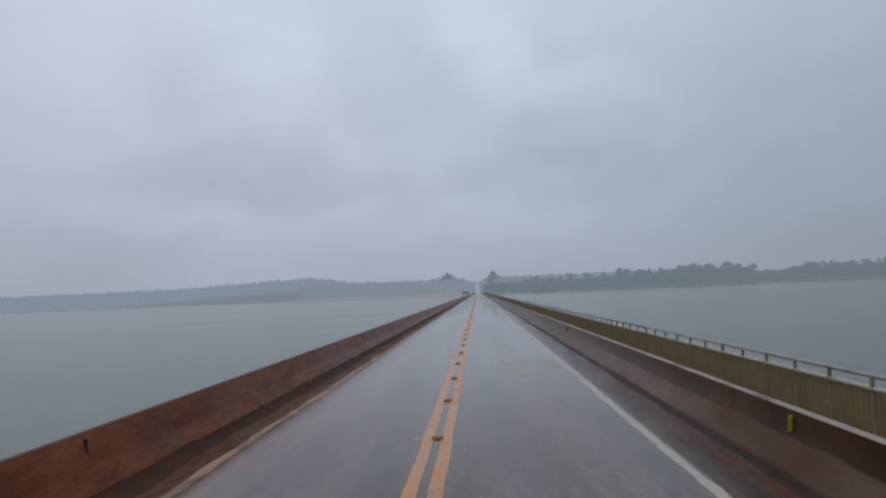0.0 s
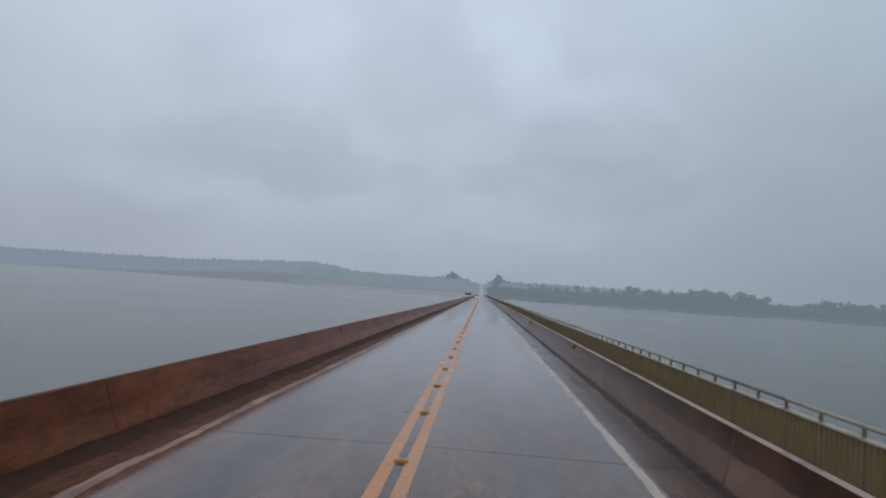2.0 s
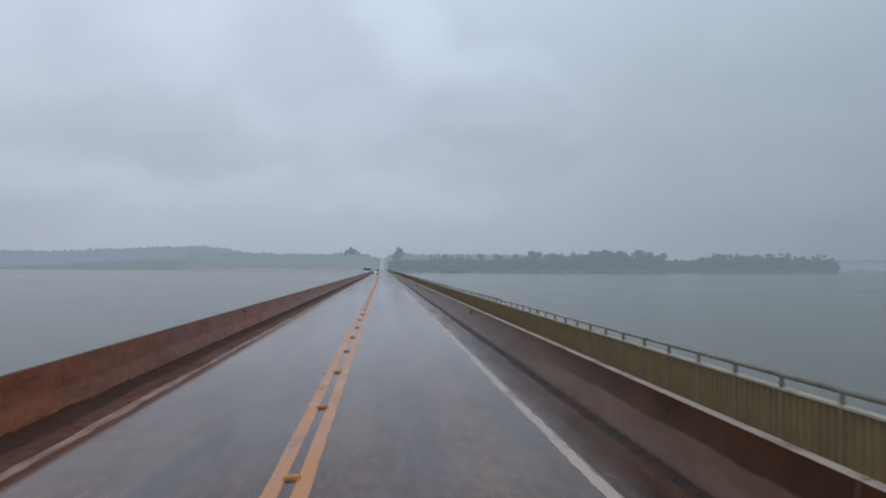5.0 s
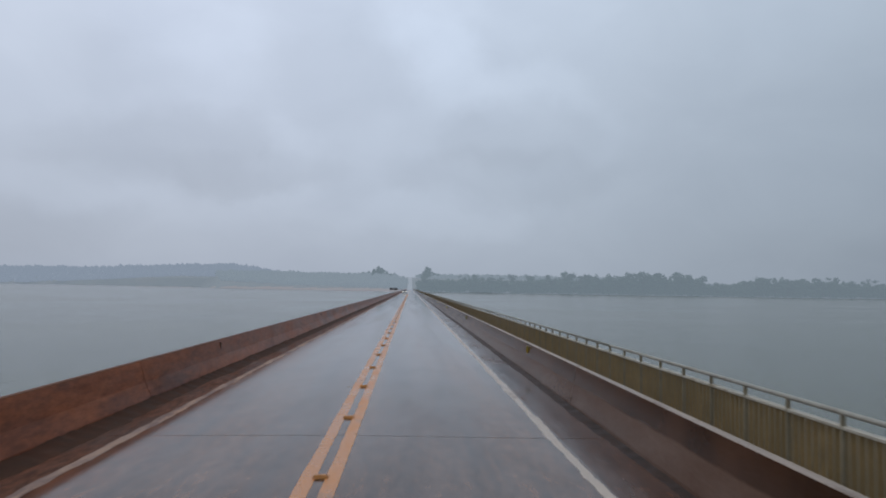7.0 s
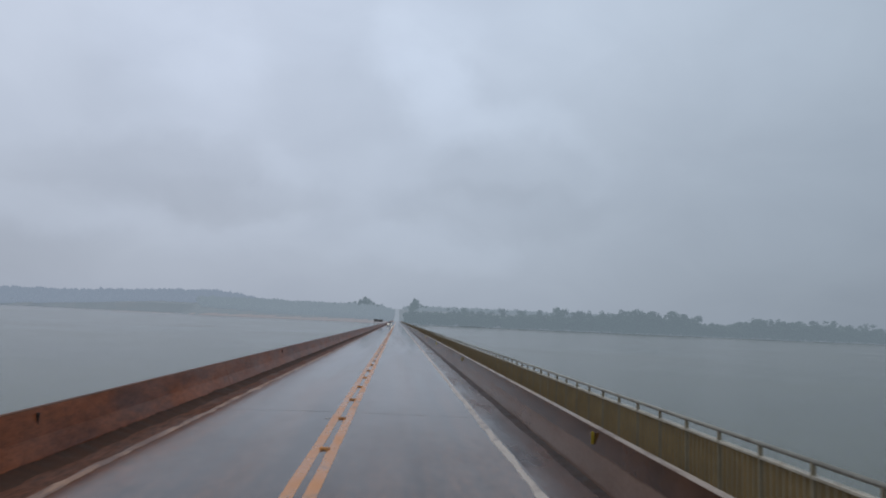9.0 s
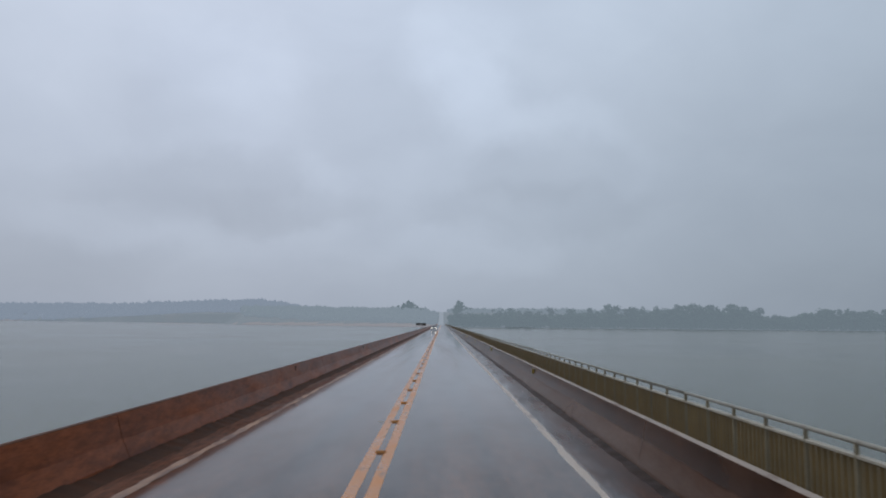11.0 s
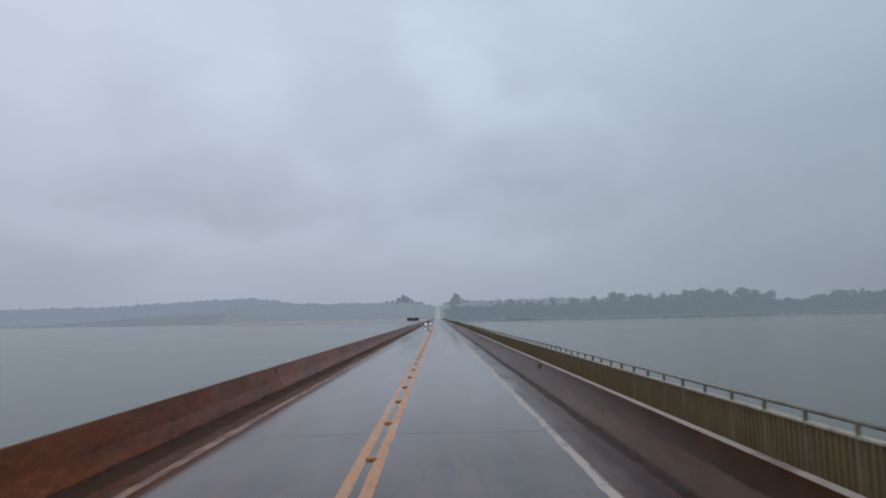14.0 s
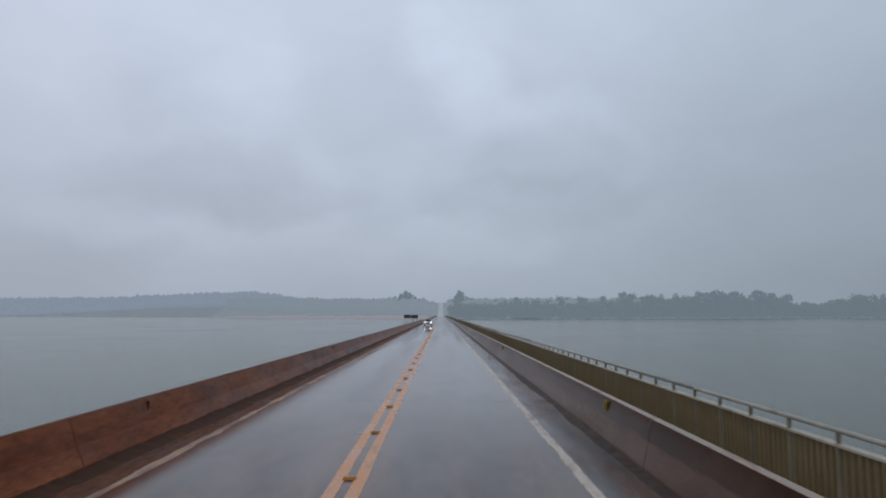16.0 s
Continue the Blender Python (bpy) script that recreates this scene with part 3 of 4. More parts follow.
def prism(profile, y0, y1, mats=None, bm=None):
    """A closed profile in x, z drawn out along y; mats gives each side's slot."""
    bm = bm or bmesh.new()
    a = [bm.verts.new((x, y0, z)) for x, z in profile]
    b = [bm.verts.new((x, y1, z)) for x, z in profile]
    k = len(profile)
    for i in range(k):
        f = bm.faces.new((a[i], a[(i + 1) % k], b[(i + 1) % k], b[i]))
        f.material_index = mats[i] if mats else 0
    bm.faces.new(a[::-1])
    bm.faces.new(b)
    bmesh.ops.recalc_face_normals(bm, faces=bm.faces)
    return bm


def tube(bm, y0, y1, x, z, r, sides=8):
    prism([(x + r * math.cos(2 * math.pi * i / sides), z + r * math.sin(2 * math.pi * i / sides)) for i in range(sides)], y0, y1, bm=bm)
    return bm


def thing(name, label, category, group="", at=(0, 0, 0), kind=""):
    ob = new(name)
    ob.location = at
    ob.empty_display_size = 0.2
    return tagged(ob, label, category, group, kind)


# ---- the plan ----
WATER_Z = -3.0
BRIDGE_0, BRIDGE_1 = -77.1, 1045.0
SPAN, JOINT_0 = 38.7, 2.4              # expansion joints of the deck
UNIT, UNIT_0 = 20.4, -0.6              # barrier and railing units

# lake
bm = bmesh.new()
bmesh.ops.create_grid(bm, x_segments=8, y_segments=8, size=4700)
water = new("water", mesh_of("water", bm, M_WATER))
water.location = (0, 0, WATER_Z)
tagged(water, "grey-green lake water roughened by rain", "water", kind="structure")


# lake bed and far shore, one sheet
def lerp_table(x, table):
    xs, ys = zip(*table)
    return float(np.interp(x, xs, ys))


SHORE = [(-4700, 2100), (-900, 1950), (-520, 1900), (-400, 1500), (-330, 1260), (-200, 1150), (-40, 1062), (-10, 1040), (12, 1040), (40, 1052),
         (200, 1080), (370, 1105), (480, 1125), (760, 1150), (840, 1320), (1000, 2500), (4700, 2700)]


def smooth(a, b, v):
    t = min(1.0, max(0.0, (v - a) / (b - a)))
    return t * t * (3 - 2 * t)


def road_z(y):
    return -0.03 if y < BRIDGE_1 else -0.03 + 27.0 * smooth(1090, 1720, y) - 1.2 * smooth(1045, 1080, y) * (1 - smooth(1080, 1200, y))


def land_z(x, y):
    d = y - lerp_table(x, SHORE)
    z = WATER_Z + max(-4.0, min(6.0, d * 0.09))
    if d > 0:
        hill = 21.0 * smooth(1130, 1650, y) * (1 - smooth(500, 1100, abs(x + 60)))
        far_left = 40.0 * smooth(1950, 2500, y) * smooth(-300, -650, x) if x < -300 else 0.0
        far_right = 26.0 * smooth(2600, 3200, y) * smooth(900, 1300, x)
        z += hill + far_left + far_right + (2.5 * noise.noise((x * 0.006, y * 0.006, 1.7)) + 1.2 * noise.noise((x * 0.02, y * 0.02, 4.1))) * smooth(20, 120, d)
    r = math.hypot(x, y - 200)
    z += 30 * smooth(4000, 4500, r)
    if y > 1030:
        w = 1 - smooth(7, 26, abs(x))
        z = z * (1 - w) + (road_z(y) - 0.12) * w
    # a low sand spit off the left bank
    sx = smooth(-452, -425, x) * (1 - smooth(-330, -300, x))
    sy = 1 - smooth(4, 16, abs(y - (1192 - 0.12 * (x + 440))))
    return max(z, WATER_Z - 3 + 3.7 * sx * sy)


def steps(dense_0, dense_1, fine, lo, hi, coarse):
    return [*np.arange(lo, dense_0, coarse), *np.arange(dense_0, dense_1, fine), *np.arange(dense_1, hi + 1, coarse)]


gx = sorted({*steps(-900, 1000, 20.0, -4700, 4700, 200.0), -7.0, -4.0, 4.0, 7.0, -12.0, 12.0, -26.0, 26.0})
gy = sorted({*steps(1000, 2000, 16.0, -4700, 4700, 180.0), 1030.5, 1184.5, 1188.0, 1196.0})
bm = bmesh.new()
grid = [[bm.verts.new((x, y, land_z(x, y))) for x in gx] for y in gy]
for j in range(len(gy) - 1):
    for i in range(len(gx) - 1):
        f = bm.faces.new((grid[j][i], grid[j][i + 1], grid[j + 1][i + 1], grid[j + 1][i]))
        f.smooth = True
        zs = [v.co.z for v in f.verts]
        f.material_index = 1 if max(zs) < WATER_Z + (5.0 if f.verts[0].co.x < -6 else -1.0) else 0
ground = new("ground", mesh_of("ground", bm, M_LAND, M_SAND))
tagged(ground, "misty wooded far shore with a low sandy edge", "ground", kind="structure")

# the road on the far hill, beyond the bridge
bm = bmesh.new()
ys = [BRIDGE_1 + 0.05 + i * 16.9 for i in range(41)]
left = [bm.verts.new((-3.8, y, road_z(y) + 0.02)) for y in ys]
right = [bm.verts.new((3.8, y, road_z(y) + 0.02)) for y in ys]
low_l = [bm.verts.new((-4.2, y, road_z(y) - 0.6)) for y in ys]
low_r = [bm.verts.new((4.2, y, road_z(y) - 0.6)) for y in ys]
for i in range(len(ys) - 1):
    bm.faces.new((left[i], right[i], right[i + 1], left[i + 1]))
    bm.faces.new((low_l[i], left[i], left[i + 1], low_l[i + 1]))
    bm.faces.new((right[i], low_r[i], low_r[i + 1], right[i + 1]))
hill_road = new("road", mesh_of("road", bm, M_HILLROAD))
tagged(hill_road, "wet road climbing the far hill, pale with painted mist", "road", kind="structure")

# ---- the bridge deck ----
deck = thing("road", "wet grey asphalt bridge deck with muddy shoulders", "road", kind="structure")
joints = []
y = JOINT_0 - 2 * SPAN
while y < BRIDGE_1:
    joints.append(y)
    y += SPAN
ends = joints[1:] + [BRIDGE_1]
GAP = 0.02


def deck_slab_mesh(length):
    bm = bmesh.new()
    xs = [-4.95, -4.3, -3.52, -3.30, 0.0, 3.42, 3.62, 4.6, 5.85]
    zs = [0.0, 0.0, 0.0, 0.0, 0.03, 0.0, 0.0, 0.0, 0.0]
    prof = [(x, z - 0.03) for x, z in zip(xs, zs)] + [(5.85, -0.35), (3.6, -0.9), (-3.2, -0.9), (-4.95, -0.35)]
    mats = [1, 1, 1, 0, 0, 0, 2, 2, 3, 3, 3, 3, 3]
    return mesh_of("deck_slab", prism(prof, 0, length, mats, bm), M_ASPHALT, M_MUD_L, M_MUD_R, M_CONC)


slab_me = deck_slab_mesh(SPAN - GAP)
for y0, y1 in zip(joints, ends):
    me = slab_me if abs(y1 - y0 - SPAN) < 0.01 else deck_slab_mesh(y1 - y0)
    ob = part("deck_slab", me, None, deck)
    ob.location = (0, y0 + GAP, 0)

bm = boxed(-4.3, 4.56, -0.0095, 0.0095, -0.09, -0.034)
joint_me = mesh_of("expansion_joint", bm, M_JOINT)
for y in joints[1:]:
    ob = new("expansion_joint", joint_me)
    ob.location = (0, y + GAP / 2, 0)
    tagged(ob, "black rubber expansion joint across the wet deck", "joint", "deck joints")

# piers at the joints
bm = boxed(-3.4, 3.8, -0.8, 0.8, -1.7, -0.9, bevel=0.06)
cap_me = mesh_of("pier_cap", bm, M_CONC)
bm = bmesh.new()
bmesh.ops.create_cone(bm, cap_ends=True, segments=14, radius1=0.7, radius2=0.7, depth=6.0)
col_me = mesh_of("column", bm, M_CONC)
first = None
for y in joints:
    if first is None:
        first = thing("bridge_pier", "grey concrete pier standing in the lake under the deck", "pier", "bridge piers", (0.2, y, 0))
        part("pier_cap", cap_me, None, first)
        for x in (-2.2, 2.4):
            part("column", col_me, None, first).location = (x, 0, -4.6)
    else:
        copy_thing(first, pose(0.2, y, 0))

# raised walkway behind the right barrier
bm = prism([(4.87, -0.03), (4.87, 0.18), (5.72, 0.16), (5.85, 0.16), (5.85, -0.03)], BRIDGE_0, BRIDGE_1)
walkway = new("pavement", mesh_of("pavement", bm, M_WALK))
tagged(walkway, "narrow damp concrete walkway behind the barrier", "pavement", kind="structure")


# ---- paint on the road ----
def crown(x):
    return -0.03 + 0.03 * max(0.0, 1 - abs(x) / 3.3)


def stripe(name, x, width, mat, label, ragged=0.007):
    """A painted line with worn, uneven edges."""
    bm = bmesh.new()
    rows, y = [], -60.0
    while y < BRIDGE_1:
        a, b = (x + k * width / 2 + ragged * (noise.noise((y * 2.3, x, k)) + 1.4 * noise.noise((y * 0.6, x, k + 5)) + 0.6 * noise.noise((y * 7, x, k + 9))) for k in (-1, 1))
        rows.append([bm.verts.new((xx, y, crown(xx) + dz)) for xx, dz in ((a - .004, -0.001), (a, 0.005), (b, 0.005), (b + .004, -0.001))])
        y += 0.16 if -4 < y < 340 else 5.0
    for p, q in zip(rows, rows[1:]):
        for k in range(3):
            bm.faces.new((p[k], p[k + 1], q[k + 1], q[k]))
    ob = new(name, mesh_of(name, bm, mat))
    return tagged(ob, label, "road marking", kind="structure")


stripe("trim", -0.16, 0.185, M_YELLOW, "worn yellow centre line on wet asphalt", 0.010)
stripe("trim", 0.16, 0.185, M_YELLOW, "worn yellow centre line on wet asphalt", 0.010)
stripe("trim", 3.5, 0.15, M_WHITE, "worn white edge line beside the muddy shoulder", 0.024)
stripe("trim", -3.38, 0.16, M_WHITE_L, "mud-stained edge line beside the dark shoulder", 0.036)

# pale repair patch in the right lane
bm = bmesh.new()
rnd = random.Random(5)
ring = []
for i in range(40):
    a = 2 * math.pi * i / 40
    c, s = math.cos(a), math.sin(a)
    ex, ey = abs(c) ** 0.45 * math.copysign(1, c), abs(s) ** 0.45 * math.copysign(1, s)
    px, py = 1.0 * ex + rnd.uniform(-.05, .05), 2.1 * ey + rnd.uniform(-.15, .15)
    ring.append((2.3 + px, 22.3 + py))
top = [bm.verts.new((x, y, crown(x) + 0.006)) for x, y in ring]
bot = [bm.verts.new((2.3 + (x - 2.3) * 1.02, 22.3 + (y - 22.3) * 1.02, crown(x) - 0.003)) for x, y in ring]
bm.faces.new(top)
for i in range(40):
    bm.faces.new((bot[i], bot[(i + 1) % 40], top[(i + 1) % 40], top[i]))
patch = new("road_patch", mesh_of("road_patch", bm, M_PATCH))
tagged(patch, "pale concrete repair patch in the wet lane", "road patch")

# raised studs between the yellow lines
bm = bmesh.new()
box(bm, -0.105, 0.105, -0.075, 0.075, 0, 0.044)
for v in bm.verts:
    if v.co.z > 0.025:
        v.co.x *= 0.8
        v.co.y *= 0.45
bmesh.ops.bevel(bm, geom=list(bm.edges), offset=0.006, segments=2, affect="EDGES")
stud_body = mesh_of("stud_body", bm, M_STUD)
bm = boxed(-0.062, 0.062, -0.004, 0.004, -0.011, 0.011)
stud_lens = mesh_of("reflector", bm, M_LENS)
stud_0 = None
for i in range(-2, 92):
    at = pose(0, 4.0 * i, crown(0) - 0.002, 0, 0, random.uniform(-4, 4))
    if stud_0 is None:
        stud_0 = thing("road_stud", "scuffed yellow raised road stud between the centre lines", "road stud", "centre line studs")
        part("stud_body", stud_body, None, stud_0)
        for sy in (-1, 1):
            p = part("reflector", stud_lens, None, stud_0, "amber reflector")
            p.matrix_basis = pose(0, sy * 0.057, 0.0185, sy * 43)
        stud_0.matrix_basis = at
    else:
        copy_thing(stud_0, at)


# small white paint marks beside every fourth stud
bm = bmesh.new()
rnd = random.Random(9)
top = [bm.verts.new((x, y, .006)) for x, y in ((-.07, -.022), (-.03, -.03), (.05, -.026), (.07, -.005), (.062, .026), (.0, .03), (-.06, .024))]
bot = [bm.verts.new((v.co.x * 1.06, v.co.y * 1.1, -.002)) for v in top]
bm.faces.new(top)
for i in range(7):
    bm.faces.new((bot[i], bot[(i + 1) % 7], top[(i + 1) % 7], top[i]))
mark_me = mesh_of("paint_mark", bm, M_WHITE)
for i in range(0, 22):
    ob = new("paint_mark", mark_me)
    ob.matrix_basis = pose(-0.34 + rnd.uniform(-.015, .015), 12.0 + 16.0 * i, crown(.34), 0, 0, rnd.uniform(-6, 6))
    tagged(ob, "small white paint mark beside the yellow line", "paint mark", "survey paint marks")


# ---- barriers ----
def barrier_mesh(side, upper, toe):
    s = side
    prof = [(4.54, -0.03), (4.55, 0.04), (4.642, 0.44), (4.70, 0.79), (4.712, 0.80), (4.815, 0.80), (4.825, 0.79), (4.868, -0.03)]
    if s < 0:
        prof = [(-4.25, -0.03), (-4.262, 0.06), (-4.405, 0.36), (-4.53, 0.79), (-4.542, 0.80), (-4.625, 0.80), (-4.635, 0.79), (-4.72, -0.03)]
    mats = [1, 1, 0, 2, 2, 2, 0, 0]
    return mesh_of("barrier_body", prism(prof, 0.013, UNIT - 0.013, mats), upper, toe, M_CAP)


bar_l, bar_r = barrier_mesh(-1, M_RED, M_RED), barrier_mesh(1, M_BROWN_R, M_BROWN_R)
bar_l.materials[2] = M_BROWN
# mortar deep in the joint between two units
seam_prof = [(4.535, -0.02), (4.547, 0.04), (4.639, 0.44), (4.697, 0.79), (4.711, 0.803), (4.81, 0.803), (4.86, -0.02)]
seam_r = mesh_of("mortar_seam", prism(seam_prof, -0.0128, 0.0128), M_MORTAR)
seam_l = mesh_of("mortar_seam", prism([(-4.255, -0.02), (-4.268, 0.058), (-4.41, 0.362), (-4.535, 0.785), (-4.628, 0.785), (-4.71, -0.02)], -0.0128, 0.0128), M_BROWN)
n_units = int((BRIDGE_1 - UNIT_0) / UNIT)
for body_me, seam_me, label, group in (
        (bar_l, seam_l, "concrete safety barrier stained with red mud", "red-stained barriers"),
        (bar_r, seam_r, "dark-stained concrete barrier with a worn pale toe and cap", "walkway barriers")):
    base = None
    for i in range(-3, n_units):
        if base is None:
            base = thing("concrete_barrier", label, "barrier", group, (0, UNIT_0 + i * UNIT, 0))
            part("barrier_body", body_me, None, base)
            part("mortar_seam", seam_me, None, base)
        else:
            copy_thing(base, pose(0, UNIT_0 + i * UNIT, 0))


# silt washed against the barrier feet
def silt(name, foot, reach, height, mat, label, seed):
    bm = bmesh.new()
    side = math.copysign(1, foot)
    rows, y = [], -50.0
    while y < BRIDGE_1 - 1:
        n1 = .7 * noise.noise((y * .25, seed, 0.3)) + .45 * noise.noise((y * 1.1, seed, 2.3)) + .3 * noise.noise((y * 4.0, seed, 4.3))
        edge = foot - side * max(.05, reach * (1 + .45 * n1))
        h = height * (1 + .55 * noise.noise((y * .8, seed, 7.0)) + .35 * noise.noise((y * 4.1, seed, 9.0)))
        rows.append([bm.verts.new(c) for c in ((foot + side * (.02 + h * .3), y, -.03 + h), (foot * .6 + edge * .4, y, -.03 + h * .55), (edge, y, -.033))])
        y += .10 if y < 300 else 4.0
    for p, q in zip(rows, rows[1:]):
        for k in range(2):
            bm.faces.new((p[k], p[k + 1], q[k + 1], q[k]) if side < 0 else (p[k + 1], p[k], q[k], q[k + 1]))
    bmesh.ops.recalc_face_normals(bm, faces=bm.faces)
    for f in bm.faces:
        f.smooth = True
        if f.normal.z < 0:
            f.normal_flip()
    return tagged(new(name, mesh_of(name, bm, mat)), label, "silt", kind="stuff")


silt("silt_bank", -4.27, .40, .09, M_SILT_L, "dark red silt washed against the stained barrier", 1.0)
silt("silt_bank", 4.548, .21, .03, M_SILT_R, "black wet silt in the gutter at the barrier foot", 5.0)


# reflectors screwed to the barrier faces
def delineator(side):
    front = M_DELIN if side > 0 else M_DELIN_BACK
    word = "small yellow reflector on the barrier face" if side > 0 else "small dark reflector on the red-stained barrier"
    ob = thing("barrier_reflector", word, "reflector", "barrier reflectors")
    bm = boxed(-0.026, 0.026, -0.010, 0.010, -0.10, 0.10, bevel=0.004)
    part("reflector_plate", bm, front, ob)
    bm = boxed(-0.03 if side < 0 else -0.012, 0.012 if side < 0 else 0.03, 0.0095, 0.017, -0.085, 0.085)
    part("bracket", bm, M_DARK, ob)
    return ob


REFLECTORS = [-14.0, 9.2, 31.0, 57.1, 80.4, 104.0, 127.7, 150.4, 174.0, 197.4, 220.0, 244.0, 267.4, 290.8, 314.2, 337.6]
for side, x in ((1, 4.645), (-1, -4.48)):
    base = None
    for y in REFLECTORS:
        if base is None:
            base = delineator(side)
            base.location = (x, y, 0.63)
        else:
            copy_thing(base, pose(x, y, 0.63, random.uniform(-3, 3), random.uniform(-4, 4), 0))


# ---- railing along the walkway ----
RAIL_X, RAIL_TOP = 5.58, 1.255
bm = tube(bmesh.new(), -0.0, UNIT, -0.04, 0, 0.028, 10)
top_me = mesh_of("handrail", bm, M_HANDRAIL, smooth=True)
lower_me = mesh_of("lower_rail", boxed(-0.067, 0.03, 0, UNIT, -0.018, 0.018, bevel=0.005), M_RAIL)
post_me = mesh_of("post", boxed(-0.069, -0.022, -0.0165, 0.0165, 0.16, RAIL_TOP - 0.035, bevel=0.004), M_POST)


def blade(bm, y, thick=0.0125):
    """A flat baluster set edge-on to the road: cream on its road edge, olive on its flanks."""
    return prism([(-.065, .27), (.022, .27), (.022, RAIL_TOP - .205), (-.065, RAIL_TOP - .205)], y - thick, y + thick, [1, 1, 1, 0], bm)


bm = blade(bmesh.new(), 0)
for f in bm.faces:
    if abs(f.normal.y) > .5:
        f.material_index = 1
bal_me = mesh_of("baluster", bm, M_BALUSTER_EDGE, M_BALUSTER)


def railing(near):
    ob = thing("railing", "dull cream painted metal railing with upright balusters", "railing", "walkway railing")
    part("handrail", top_me, None, ob).location = (0, 0, RAIL_TOP - 0.032)
    part("lower_rail", lower_me, None, ob).location = (0, 0, RAIL_TOP - 0.185)
    part("lower_rail", lower_me, None, ob).location = (0, 0, 0.26)
    n = 20
    bay = UNIT / n
    for k in range(n):
        part("post", post_me, None, ob).location = (0, k * bay, 0)
    if near:
        for k in range(n):
            for j in range(8):
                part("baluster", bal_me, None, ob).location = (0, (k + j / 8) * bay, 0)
    else:
        bm = bmesh.new()
        for k in range(n):
            for j in range(8):
                y = (k + j / 8) * bay
                blade(bm, y)
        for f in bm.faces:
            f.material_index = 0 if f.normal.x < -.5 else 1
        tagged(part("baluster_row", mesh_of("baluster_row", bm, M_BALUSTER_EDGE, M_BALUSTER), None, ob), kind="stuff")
    return ob


for near, span in ((True, range(-1, 16)), (False, [-3, -2, *range(16, n_units)])):
    base = None
    for i in span:
        at = pose(RAIL_X, UNIT_0 + i * UNIT + 0.35, 0)
        if base is None:
            base = railing(near)
            base.matrix_basis = at
        else:
            copy_thing(base, at)


# ---- dark boards outside the left barrier, far along the bridge ----
board = thing("warning_boards", "two dark metal boards on posts beside the barrier", "sign", at=(0, 446, 0))
for x, half, top in ((-8.25, 0.95, 2.35), (-6.2, 0.98, 2.28)):
    part("board", boxed(x - half, x + half, -0.03, 0.03, top - 1.0, top, bevel=0.012), M_BOARD, board)
    part("board_stripe", boxed(x - half * .8, x + half * .8, -0.036, -0.031, top - 0.62, top - 0.40), M_WALK, board)
    for dx in (-0.6, 0.6):
        part("post", boxed(x + dx - 0.04, x + dx + 0.04, 0.03, 0.10, -0.3, top - 0.1), M_DARK, board)
part("ledge", boxed(-9.4, -4.95, -0.6, 0.6, -0.5, -0.3), M_CONC, board)


# ---- oncoming car, headlights on ----
def car(at):
    ob = thing("car", "small white car with its headlights on in the wet lane", "car")
    prof = [(-2.0, .32), (-2.05, .62), (-1.95, .78), (-.95, .92), (-.30, 1.42), (1.0, 1.46), (1.75, 1.0), (2.05, .92), (2.08, .45), (2.0, .30)]
    bm = bmesh.new()
    rows = []
    for x, k in ((-.84, .0), (-.80, .5), (-.62, 1.0), (.62, 1.0), (.80, .5), (.84, .0)):
        rows.append([bm.verts.new((x if z > .95 else math.copysign(.84, x) if k < 1 else x, yy, z if k == 1 or z < .95 else .93 + (z - .93) * k)) for yy, z in prof])
    for p, q in zip(rows, rows[1:]):
        for i in range(len(prof)):
            j = (i + 1) % len(prof)
            bm.faces.new((p[i], q[i], q[j], p[j]))
    bm.faces.new(rows[0])
    bm.faces.new(rows[-1][::-1])
    bmesh.ops.remove_doubles(bm, verts=bm.verts, dist=.003)
    bmesh.ops.recalc_face_normals(bm, faces=bm.faces)
    part("body", bm, M_CAR, ob)
    bm = bmesh.new()
    vs = [bm.verts.new(c) for c in ((-.66, -.88, .965), (.66, -.88, .965), (.58, -.36, 1.395), (-.58, -.36, 1.395))]
    f = bm.faces.new(vs)
    r = bmesh.ops.extrude_face_region(bm, geom=[f])
    for v in r["geom"]:
        if isinstance(v, bmesh.types.BMVert):
            v.co += Vector((0, -.02, .025))
    bmesh.ops.recalc_face_normals(bm, faces=bm.faces)
    part("windscreen", bm, M_GLASSDARK, ob)
    part("grille", boxed(-.45, .45, -2.085, -2.03, .46, .60, bevel=.01), M_DARK, ob)
    part("bumper", boxed(-.82, .82, -2.12, -1.98, .28, .44, bevel=.03), M_CAR, ob)
    for s in (-1, 1):
        part("headlight", boxed(s * .66 - .15, s * .66 + .15, -2.085, -1.95, .62, .76, bevel=.02), M_LAMP, ob, "lit headlight")
        part("mirror", boxed(s * .98 - .1, s * .98 + .1, -.75, -.65, .92, 1.05, bevel=.02), M_CAR, ob)
        for yy in (-1.3, 1.3):
            bm = bmesh.new()
            bmesh.ops.create_cone(bm, cap_ends=True, segments=20, radius1=.31, radius2=.31, depth=.2, matrix=pose(s * .76, yy, .31, 0, 90, 0))
            wheel = part("wheel", bm, M_TYRE, ob)
            bm = bmesh.new()
            bmesh.ops.create_cone(bm, cap_ends=True, segments=14, radius1=.19, radius2=.16, depth=.03, matrix=pose(s * .87, yy, .31, 0, 90 * s, 0))
            part("rim", bm, M_RAIL, wheel)
    ob.matrix_basis = at
    return ob


car(pose(-1.55, 402, crown(1.55)))


